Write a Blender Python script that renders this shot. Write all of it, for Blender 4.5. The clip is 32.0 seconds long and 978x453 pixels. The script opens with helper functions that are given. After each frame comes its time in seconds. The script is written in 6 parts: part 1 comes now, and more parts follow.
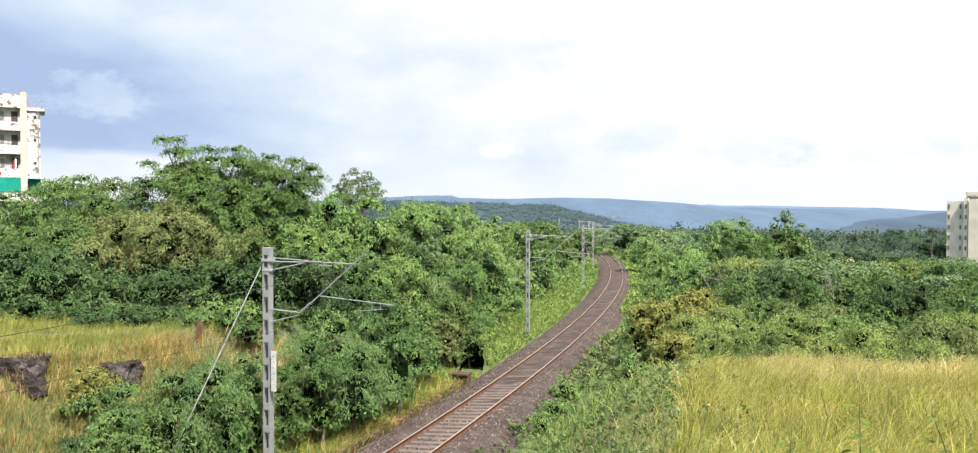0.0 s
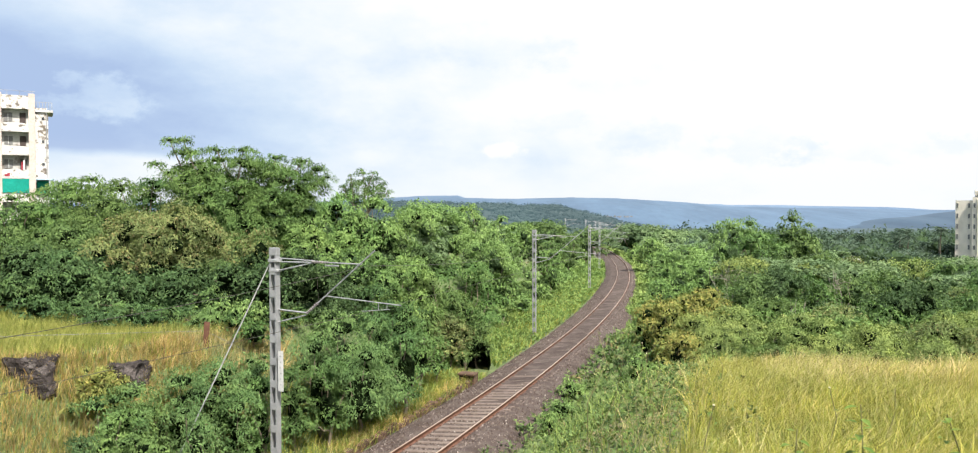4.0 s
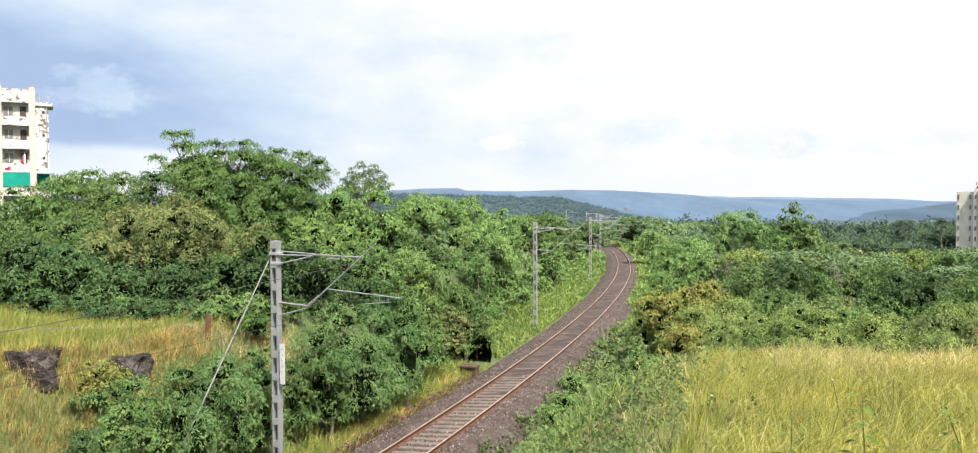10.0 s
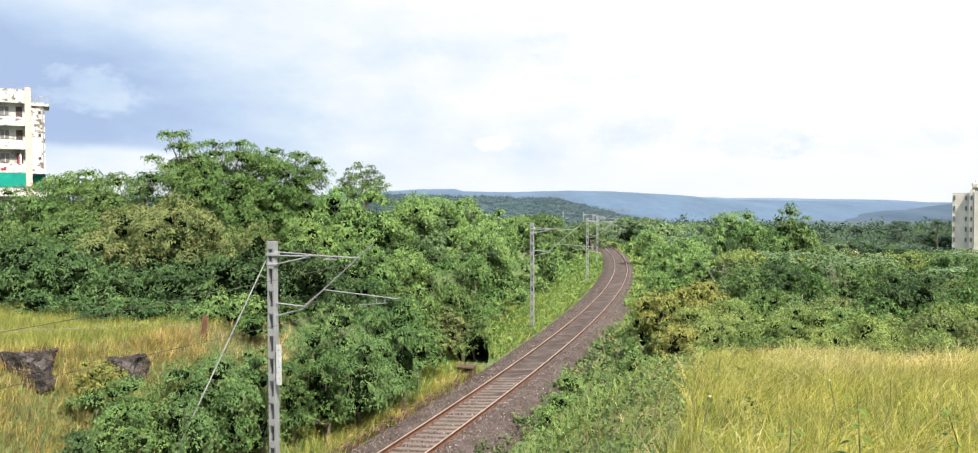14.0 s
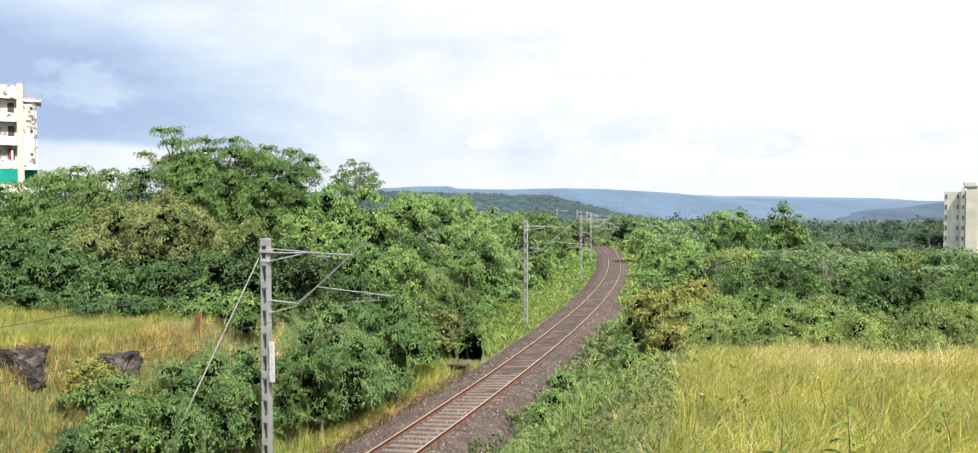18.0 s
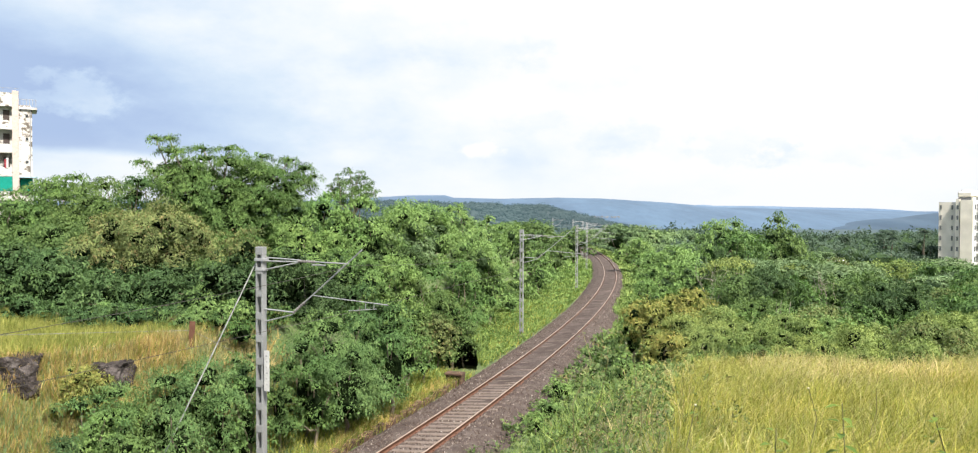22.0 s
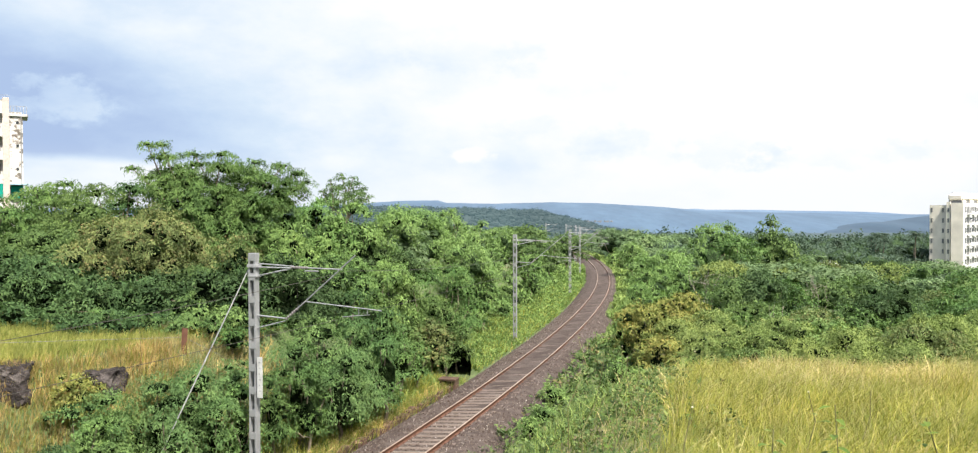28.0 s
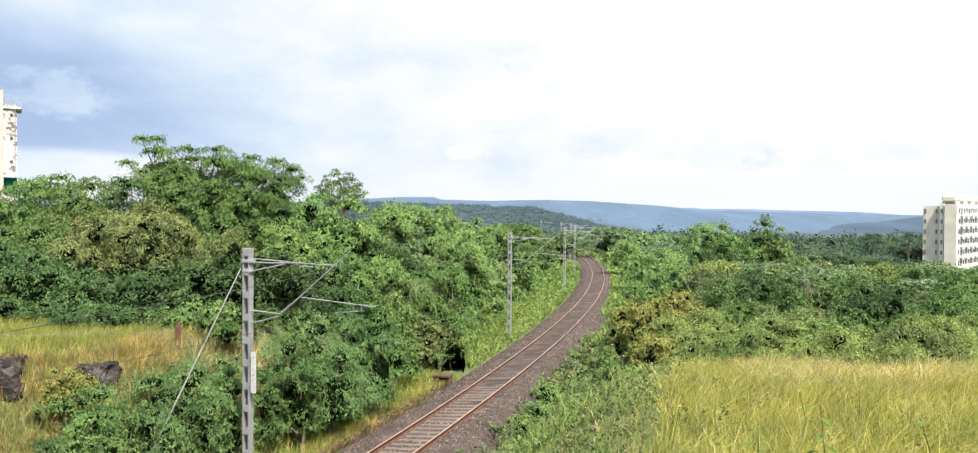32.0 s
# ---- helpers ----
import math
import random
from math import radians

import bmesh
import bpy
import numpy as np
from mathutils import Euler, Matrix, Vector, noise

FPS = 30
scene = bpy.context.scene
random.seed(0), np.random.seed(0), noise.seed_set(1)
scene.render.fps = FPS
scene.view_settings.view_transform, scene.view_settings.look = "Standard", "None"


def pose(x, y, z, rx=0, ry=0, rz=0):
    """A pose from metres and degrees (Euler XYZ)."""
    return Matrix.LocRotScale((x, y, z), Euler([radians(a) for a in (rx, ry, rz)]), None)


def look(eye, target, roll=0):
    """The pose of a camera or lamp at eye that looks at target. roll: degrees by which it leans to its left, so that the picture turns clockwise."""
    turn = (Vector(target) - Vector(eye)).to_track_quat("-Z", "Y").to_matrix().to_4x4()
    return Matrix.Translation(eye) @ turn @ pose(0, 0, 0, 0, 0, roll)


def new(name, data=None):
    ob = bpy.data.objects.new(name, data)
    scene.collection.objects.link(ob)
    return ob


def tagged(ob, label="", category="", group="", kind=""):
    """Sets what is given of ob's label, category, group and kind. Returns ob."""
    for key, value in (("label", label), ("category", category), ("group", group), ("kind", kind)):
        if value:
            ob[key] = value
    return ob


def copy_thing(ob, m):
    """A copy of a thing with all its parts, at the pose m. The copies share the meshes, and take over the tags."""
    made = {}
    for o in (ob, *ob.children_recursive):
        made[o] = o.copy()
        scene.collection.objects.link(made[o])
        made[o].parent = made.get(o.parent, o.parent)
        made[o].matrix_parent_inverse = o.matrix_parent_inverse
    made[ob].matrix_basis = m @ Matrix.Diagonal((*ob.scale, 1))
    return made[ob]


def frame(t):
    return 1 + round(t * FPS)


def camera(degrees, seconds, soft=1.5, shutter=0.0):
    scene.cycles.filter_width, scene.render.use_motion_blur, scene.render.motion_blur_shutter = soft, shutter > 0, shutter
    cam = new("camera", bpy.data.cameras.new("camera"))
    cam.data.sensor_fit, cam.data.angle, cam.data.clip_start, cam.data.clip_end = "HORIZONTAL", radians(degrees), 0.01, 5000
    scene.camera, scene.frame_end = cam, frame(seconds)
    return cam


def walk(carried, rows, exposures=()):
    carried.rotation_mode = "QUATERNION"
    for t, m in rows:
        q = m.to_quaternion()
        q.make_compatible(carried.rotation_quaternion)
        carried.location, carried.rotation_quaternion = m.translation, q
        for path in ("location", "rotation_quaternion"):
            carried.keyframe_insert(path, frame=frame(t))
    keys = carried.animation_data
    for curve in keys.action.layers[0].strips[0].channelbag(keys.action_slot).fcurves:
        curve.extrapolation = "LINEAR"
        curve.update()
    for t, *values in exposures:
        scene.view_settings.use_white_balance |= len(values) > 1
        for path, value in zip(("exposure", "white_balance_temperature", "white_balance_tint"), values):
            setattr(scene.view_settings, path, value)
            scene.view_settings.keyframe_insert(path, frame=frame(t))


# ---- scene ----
DEG = 63.27
cam = camera(DEG, 32.0, soft=1.2)
EYE = (0.0, 0.0, 8.87)
# seconds, turn to the right, tilt upwards, lean to the right (degrees): a phone held by hand at one spot
PATH = [
    (0.0, -0.015, -1.287, -0.045), (0.5, -0.083, -1.266, -0.028), (1.0, -0.190, -1.223, -0.051), (1.5, -0.331, -1.177, -0.045),
    (2.0, -0.431, -1.117, -0.017), (2.5, -0.480, -1.096, -0.030), (3.0, -0.475, -1.148, -0.011), (3.5, -0.478, -1.207, 0.042),
    (5.5, -0.469, -1.534, 0.089), (6.0, -0.515, -1.547, 0.025), (6.5, -0.520, -1.530, 0.001), (7.0, -0.479, -1.495, -0.013),
    (7.5, -0.461, -1.498, -0.001), (8.0, -0.447, -1.564, 0.051), (8.5, -0.445, -1.679, 0.087), (9.0, -0.464, -1.768, 0.133),
    (9.5, -0.480, -1.819, 0.171), (10.0, -0.533, -1.822, 0.214), (10.5, -0.592, -1.823, 0.271), (11.0, -0.649, -1.831, 0.303),
    (11.5, -0.694, -1.814, 0.289), (12.0, -0.666, -1.763, 0.277), (12.5, -0.581, -1.744, 0.302), (13.0, -0.476, -1.746, 0.259),
    (13.5, -0.404, -1.756, 0.205), (14.0, -0.312, -1.768, 0.169), (14.5, -0.216, -1.805, 0.127), (16.5, 0.001, -2.254, -0.006),
    (17.0, 0.009, -2.173, -0.025), (17.5, 0.053, -2.061, -0.008), (18.0, 0.133, -1.956, 0.017), (18.5, 0.215, -1.785, -0.006),
    (19.0, 0.305, -1.631, -0.044), (19.5, 0.325, -1.500, -0.064), (20.0, 0.333, -1.425, -0.058), (20.5, 0.349, -1.384, -0.016),
    (21.0, 0.385, -1.358, -0.041), (21.5, 0.408, -1.343, -0.090), (22.0, 0.430, -1.298, -0.158), (22.5, 0.520, -1.291, -0.150),
    (23.0, 0.633, -1.339, -0.155), (23.5, 0.730, -1.365, -0.136), (24.0, 0.831, -1.413, -0.145), (24.5, 0.913, -1.472, -0.201),
    (25.0, 0.974, -1.423, -0.233), (25.5, 0.992, -1.368, -0.239), (27.5, 1.005, -0.965, -0.007), (28.0, 0.925, -0.938, 0.112),
    (28.5, 0.879, -0.985, 0.279), (29.0, 0.931, -1.025, 0.276), (29.5, 0.980, -1.019, 0.239), (30.0, 1.045, -1.020, 0.185),
    (30.5, 1.104, -1.106, 0.038), (31.0, 1.173, -1.204, -0.134), (31.5, 1.241, -1.210, -0.292), (32.0, 1.282, -1.147, -0.392)
]


def held(turn, tilt, lean):
    """The pose of a camera at EYE from its turn, tilt and lean."""
    y, p = radians(turn), radians(tilt)
    way = Vector((math.sin(y) * math.cos(p), math.cos(y) * math.cos(p), math.sin(p)))
    return look(EYE, Vector(EYE) + way * 10, -lean)


walk(cam, [(t, held(a, b, c)) for t, a, b, c in PATH])

# ---------------------------------------------------------------- light
SUN_AZ, SUN_EL = 150.0, 57.0     # degrees right of straight ahead, and above the horizon
world = bpy.data.worlds.new("world")
scene.world = world
world.use_nodes = True
wn = world.node_tree
sky_tex = wn.nodes.new("ShaderNodeTexSky")
sky_tex.sky_type = "NISHITA"
sky_tex.sun_disc = False
sky_tex.sun_elevation = radians(SUN_EL)
sky_tex.sun_rotation = radians(SUN_AZ)
sky_tex.dust_density = 2.0
bg = wn.nodes["Background"]
bg.inputs["Strength"].default_value = 0.13
wn.links.new(sky_tex.outputs[0], bg.inputs[0])

sun_data = bpy.data.lights.new("sun", "SUN")
sun_data.energy = 5.0
sun_data.angle = radians(1.5)
sun_data.color = (1.0, 0.95, 0.86)
sun = new("sun", sun_data)
ca, sa, ce, se = math.cos(radians(SUN_AZ)), math.sin(radians(SUN_AZ)), math.cos(radians(SUN_EL)), math.sin(radians(SUN_EL))
sun.matrix_world = look((200 * sa * ce, 200 * ca * ce, 200 * se), (0, 0, 0))
scene.view_settings.exposure = 1.25

# ---------------------------------------------------------------- materials
RNG = np.random.default_rng(7)


def mat(name):
    m = bpy.data.materials.new(name)
    m.use_nodes = True
    nt = m.node_tree
    return m, nt, nt.nodes["Principled BSDF"]


def node(nt, kind, **vals):
    n = nt.nodes.new(kind)
    for k, v in vals.items():
        n.inputs[k].default_value = v
    return n


def ramp(nt, fac, stops):
    r = nt.nodes.new("ShaderNodeValToRGB")
    el = r.color_ramp.elements
    while len(el) < len(stops):
        el.new(0.5)
    for e, (p, c) in zip(el, stops):
        e.position, e.color = p, (*c, 1)
    nt.links.new(fac, r.inputs[0])
    return r.outputs[0]


def mixed(nt, fac, a, b, blend="MIX"):
    n = nt.nodes.new("ShaderNodeMix")
    n.data_type, n.blend_type = "RGBA", blend
    for sock, v in ((n.inputs[0], fac), (n.inputs[6], a), (n.inputs[7], b)):
        if isinstance(v, bpy.types.NodeSocket):
            nt.links.new(v, sock)
        else:
            sock.default_value = v if isinstance(v, float) else (*v, 1)
    return n.outputs[2]


def noise_tex(nt, scale, detail=4.0, rough=0.55, coord="Object", stretch=None):
    tc = nt.nodes.new("ShaderNodeTexCoord")
    out = tc.outputs[coord]
    if stretch:
        mp = nt.nodes.new("ShaderNodeMapping")
        mp.inputs["Scale"].default_value = stretch
        nt.links.new(out, mp.inputs[0])
        out = mp.outputs[0]
    n = node(nt, "ShaderNodeTexNoise", Scale=scale, Detail=detail, Roughness=rough)
    nt.links.new(out, n.inputs["Vector"])
    return n.outputs["Fac"]


def bumped(nt, bsdf, height, strength=0.4, distance=0.02):
    b = node(nt, "ShaderNodeBump", Strength=strength, Distance=distance)
    nt.links.new(height, b.inputs["Height"])
    nt.links.new(b.outputs[0], bsdf.inputs["Normal"])


def solid(name, stops, scale=3.0, fine=40.0, rough=0.8, metal=0.0, bump=0.3, dist=0.01, coord="Object", stretch=None, spec=0.3):
    """A weathered opaque surface: colour by coarse noise, darker or lighter by fine noise, with a bump."""
    m, nt, b = mat(name)
    big = noise_tex(nt, scale, 5.0, 0.6, coord, stretch)
    small = noise_tex(nt, fine, 3.0, 0.6, coord)
    col = ramp(nt, big, stops)
    grey = ramp(nt, small, ((0.3, (0.72, 0.72, 0.72)), (0.7, (1.0, 1.0, 1.0))))
    nt.links.new(mixed(nt, 0.8, col, grey, "MULTIPLY"), b.inputs["Base Color"])
    b.inputs["Roughness"].default_value = rough
    b.inputs["Metallic"].default_value = metal
    b.inputs["Specular IOR Level"].default_value = spec
    if bump:
        bumped(nt, b, small, bump, dist)
    return m


def leaf_material(name, dark, mid, light, dry=None, dry_share=0.0, let_in=0.25, rough=0.72, even=1.0, tufts=0.85):
    """Leaves: each leaf its own shade, each plant its own tint, and some light that comes through."""
    m, nt, b = mat(name)
    geo = nt.nodes.new("ShaderNodeNewGeometry")
    info = nt.nodes.new("ShaderNodeObjectInfo")
    near_mid = lambda c: tuple(m + (v - m) * even for v, m in zip(c, mid))
    dark, light = near_mid(dark), near_mid(light)
    stops = [(0.0, dark), (0.5, mid), (1.0, light)]
    if dry:
        stops = [(0.0, dark), (0.45, mid), (0.98 - dry_share, light), (1.0 - dry_share * 0.7, dry)]
    col = ramp(nt, geo.outputs["Random Per Island"], stops)
    patch = noise_tex(nt, 0.45, 3.0)
    tint = ramp(nt, patch, ((0.32, (0.62, 0.72, 0.62)), (0.68, (1.08, 1.04, 0.9))))
    col = mixed(nt, 0.8, col, tint, "MULTIPLY")
    tuft = noise_tex(nt, 1.9, 2.0, 0.5)
    young = ramp(nt, tuft, ((0.36, (0.66, 0.7, 0.68)), (0.64, (1.26, 1.24, 1.14))))
    col = mixed(nt, tufts, col, young, "MULTIPLY")
    own = ramp(nt, info.outputs["Random"], ((0.0, (0.78, 0.88, 0.8)), (0.5, (1.0, 1.0, 1.0)), (1.0, (1.05, 1.03, 0.92))))
    col = mixed(nt, 0.75, col, own, "MULTIPLY")
    nt.links.new(col, b.inputs["Base Color"])
    b.inputs["Roughness"].default_value = rough
    b.inputs["Specular IOR Level"].default_value = 0.12
    tr = nt.nodes.new("ShaderNodeBsdfTranslucent")
    warm = mixed(nt, 1.0, col, (1.0, 1.15, 0.7), "MULTIPLY")
    nt.links.new(warm, tr.inputs["Color"])
    mx = nt.nodes.new("ShaderNodeMixShader")
    mx.inputs[0].default_value = let_in
    nt.links.new(b.outputs[0], mx.inputs[1])
    nt.links.new(tr.outputs[0], mx.inputs[2])
    nt.links.new(mx.outputs[0], nt.nodes["Material Output"].inputs["Surface"])
    return m


LEAF_FEATHER = leaf_material("feathery_leaf", (0.041, 0.079, 0.030), (0.105, 0.174, 0.062), (0.197, 0.273, 0.104), even=0.32)
# Deep green feathery leaf, with the partial shade behind the terrace put into its colour.
LEAF_SHADED = leaf_material("shaded_deep_green_leaf", (0.033, 0.065, 0.031), (0.079, 0.136, 0.058), (0.154, 0.219, 0.100), even=0.32)
LEAF_BROAD = leaf_material("broad_leaf", (0.066, 0.103, 0.040), (0.111, 0.166, 0.064), (0.174, 0.235, 0.091), even=0.32)
LEAF_LIGHT = leaf_material("light_leaf", (0.114, 0.177, 0.066), (0.175, 0.260, 0.098), (0.252, 0.341, 0.138), even=0.32)
LEAF_FRESH = leaf_material("fresh_leaf", (0.096, 0.163, 0.059), (0.172, 0.263, 0.099), (0.270, 0.375, 0.148), even=0.32)
LEAF_BUSH = leaf_material("bush_leaf", (0.073, 0.127, 0.054), (0.134, 0.208, 0.086), (0.214, 0.294, 0.125), even=0.32)
LEAF_OLIVE = leaf_material("olive_leaf", (0.095, 0.116, 0.050), (0.162, 0.189, 0.080), (0.247, 0.267, 0.120), (0.218, 0.175, 0.090), 0.13, even=0.32)
LEAF_SCRUB = leaf_material("scrub_leaf", (0.119, 0.156, 0.057), (0.205, 0.248, 0.091), (0.302, 0.347, 0.138), even=0.32)
LEAF_YELLOW = leaf_material("yellowing_leaf", (0.15, 0.17, 0.055), (0.235, 0.235, 0.075), (0.29, 0.28, 0.1), (0.31, 0.25, 0.09), 0.2, even=0.5)
LEAF_DARK = leaf_material("dark_leaf", (0.026, 0.048, 0.023), (0.062, 0.101, 0.045), (0.114, 0.163, 0.072), even=0.55)
# Paler filler for far crowns: gap shade lightened by haze, put into the colour.
GAP_SHADE_HAZED = solid("hazed_gap_shade", ((0.3, (0.028, 0.05, 0.022)), (0.7, (0.05, 0.078, 0.034))), 1.2, 6.0, 1.0, bump=0.8, dist=0.2, spec=0.0)
# Near-black filler: the shade in the crown gaps is put into its colour.
GAP_SHADE = solid("inner_foliage", ((0.3, (0.004, 0.008, 0.003)), (0.7, (0.013, 0.021, 0.008))), 1.2, 6.0, 1.0, bump=0.8, dist=0.2, spec=0.0)
GRASS_GOLD = leaf_material("golden_grass", (0.165, 0.178, 0.036), (0.288, 0.272, 0.055), (0.41, 0.362, 0.098), (0.43, 0.345, 0.15), 0.2, 0.3, 0.6)
GRASS_TAN = leaf_material("tan_grass", (0.3, 0.22, 0.12), (0.46, 0.36, 0.2), (0.62, 0.5, 0.31), None, 0.0, 0.25, 0.7)
GRASS_GREEN = leaf_material("green_grass", (0.11, 0.15, 0.035), (0.2, 0.25, 0.06), (0.32, 0.35, 0.11), None, 0.0, 0.3, 0.6)
GRASS_DRY = leaf_material("dry_grass", (0.303, 0.188, 0.083), (0.505, 0.334, 0.166), (0.696, 0.501, 0.272), (0.315, 0.313, 0.077), 0.25, 0.3, 0.7)
TERRACE_GOLD = leaf_material("bright_terrace_grass", (0.211, 0.216, 0.069), (0.352, 0.329, 0.103), (0.475, 0.415, 0.173), None, 0.0, 0.3, 0.6)
BANK_WEED = leaf_material("bank_weed_leaf", (0.05, 0.08, 0.033), (0.11, 0.155, 0.062), (0.195, 0.24, 0.105), (0.2, 0.16, 0.09), 0.12)
WEED = leaf_material("weed_leaf", (0.11, 0.16, 0.055), (0.185, 0.25, 0.085), (0.28, 0.345, 0.128))
# Dull bluish leaf for far woods and palms: haze is put into the colour.
LEAF_FAR_HAZED = leaf_material("hazed_distant_leaf", (0.047, 0.072, 0.060), (0.074, 0.105, 0.090), (0.105, 0.144, 0.121), even=0.3)
BARK = solid("bark", ((0.3, (0.1, 0.075, 0.05)), (0.7, (0.24, 0.2, 0.15))), 4.0, 30.0, 0.9, bump=0.6, stretch=(3, 3, 0.6))
BALLAST = solid("ballast_bed", ((0.25, (0.044, 0.034, 0.029)), (0.5, (0.076, 0.06, 0.053)), (0.8, (0.122, 0.102, 0.093))), 1.1, 22.0, 0.95, bump=1.0, dist=0.05, spec=0.05)
RUST = solid("rusted_steel", ((0.3, (0.09, 0.04, 0.024)), (0.7, (0.155, 0.076, 0.049))), 3.0, 50.0, 0.75, 0.2)
RAIL_TOP = solid("worn_rail_head", ((0.3, (0.26, 0.195, 0.15)), (0.7, (0.38, 0.3, 0.245))), 1.0, 40.0, 0.5, 0.3, bump=0.1)
CONCRETE = solid("sleeper_concrete", ((0.3, (0.1, 0.075, 0.06)), (0.7, (0.18, 0.145, 0.122))), 2.0, 30.0, 0.9)
GALV = solid("galvanised_steel", ((0.3, (0.24, 0.245, 0.25)), (0.7, (0.36, 0.365, 0.37))), 1.6, 30.0, 0.55, 0.35, bump=0.1)
WIRE = solid("weathered_wire", ((0.3, (0.2, 0.2, 0.19)), (0.7, (0.34, 0.34, 0.33))), 2.0, 20.0, 0.6, 0.5, bump=0)
COPPER = solid("tarnished_copper", ((0.3, (0.05, 0.045, 0.04)), (0.7, (0.09, 0.08, 0.07))), 2.0, 20.0, 0.6, 0.3, bump=0)
WHITE_SHEET = solid("white_enamel", ((0.3, (0.4, 0.4, 0.39)), (0.7, (0.55, 0.55, 0.54))), 3.0, 20.0, 0.5, bump=0)
PORCELAIN = solid("insulator_glaze", ((0.3, (0.14, 0.13, 0.125)), (0.7, (0.22, 0.205, 0.2))), 4.0, 20.0, 0.3, bump=0)
ROCK = solid("laterite_rock", ((0.25, (0.014, 0.011, 0.01)), (0.52, (0.034, 0.027, 0.025)), (0.72, (0.12, 0.104, 0.096))), 2.2, 9.0, 0.95, bump=1.0, dist=0.12)


def ground_material():
    m, nt, b = mat("soil_and_turf")
    big = noise_tex(nt, 0.12, 5.0, 0.6)
    small = noise_tex(nt, 2.5, 5.0, 0.65)
    green = ramp(nt, small, ((0.3, (0.035, 0.055, 0.018)), (0.55, (0.075, 0.105, 0.033)), (0.8, (0.14, 0.16, 0.06))))
    brown = ramp(nt, small, ((0.3, (0.1, 0.07, 0.035)), (0.7, (0.26, 0.2, 0.09))))
    nt.links.new(mixed(nt, ramp(nt, big, ((0.56, (0, 0, 0)), (0.72, (1, 1, 1)))), green, brown), b.inputs["Base Color"])
    b.inputs["Roughness"].default_value = 1.0
    bumped(nt, b, small, 0.8, 0.15)
    return m


GROUND = ground_material()


# ---------------------------------------------------------------- mesh tools
def mesh_from(name, verts, faces, material, smooth=False):
    """verts (n,3); faces (m,k) with k = 3 or 4: a mesh made quickly from arrays."""
    me = bpy.data.meshes.new(name)
    verts = np.asarray(verts, np.float32)
    faces = np.asarray(faces, np.int32)
    k = faces.shape[1]
    me.vertices.add(len(verts))
    me.vertices.foreach_set("co", verts.ravel())
    me.loops.add(faces.size)
    me.loops.foreach_set("vertex_index", faces.ravel())
    me.polygons.add(len(faces))
    me.polygons.foreach_set("loop_start", np.arange(len(faces), dtype=np.int32) * k)
    me.polygons.foreach_set("use_smooth", np.full(len(faces), smooth))
    me.update(calc_edges=True)
    me.materials.append(material)
    return me


def part(name, bm, material, parent=None, label="", smooth=False):
    """Links a bmesh as one mesh object under a thing or a part."""
    me = bpy.data.meshes.new(name)
    bm.to_mesh(me)
    bm.free()
    me.materials.append(material)
    if smooth:
        me.polygons.foreach_set("use_smooth", np.full(len(me.polygons), True))
    ob = new(name, me)
    ob.parent = parent
    return tagged(ob, label) if label else ob


def mpart(name, me, parent=None, label=""):
    ob = new(name, me)
    ob.parent = parent
    return tagged(ob, label) if label else ob


def empty(name, at, label, category, group="", rz=0.0):
    ob = new(name)
    ob.matrix_world = pose(*at, 0, 0, rz)
    return tagged(ob, label, category, group)


def add_box(bm, size, m=None, bevel=0.0):
    """A box of that size centred on the pose m, added to bm."""
    got = bmesh.ops.create_cube(bm, size=1.0, matrix=(m or Matrix()) @ Matrix.Diagonal((*size, 1)))
    if bevel:
        edges = list({e for v in got["verts"] for e in v.link_edges})
        bmesh.ops.bevel(bm, geom=edges, offset=bevel, segments=1, affect="EDGES", clamp_overlap=True)
    return bm


def add_tube(bm, a, b, r0, r1=None, sides=8):
    """A tapered rod from a to b."""
    a, b = Vector(a), Vector(b)
    m = Matrix.Translation((a + b) / 2) @ (b - a).to_track_quat("Z", "Y").to_matrix().to_4x4()
    bmesh.ops.create_cone(bm, cap_ends=True, segments=sides, radius1=r0, radius2=r0 if r1 is None else r1, depth=(b - a).length, matrix=m)
    return bm


def box(size, m=None, bevel=0.0):
    return add_box(bmesh.new(), size, m, bevel)


def rod(a, b, r0, r1=None, sides=8):
    return add_tube(bmesh.new(), a, b, r0, r1, sides)


# ---------------------------------------------------------------- the line of the railway
def line_of_track():
    """Stations every half metre: s, heading, x, y, z of the lower rail's top."""
    ds = 0.5
    s = np.arange(-80, 420, ds)
    c = np.clip(s, 0, 170) / 100
    k = np.where(s > 170, 0.006, 0.0017085 + 0.00088464 * c - 0.00092885 * c * c)
    j = int(80 / ds)
    th = -np.concatenate([[0], np.cumsum(k[:-1] * ds)])
    th = th - th[j] + 0.323507
    x = np.concatenate([[0], np.cumsum(np.sin(th[:-1]) * ds)])
    y = np.concatenate([[0], np.cumsum(np.cos(th[:-1]) * ds)])
    x, y = x - x[j] - 2.68325, y - y[j] + 29.26146
    return s, th, x, y, -0.008784 * (np.clip(y, -40, 200) - 29.26)


TS, TTH, TX, TY, TZ = line_of_track()
CANT = 0.128


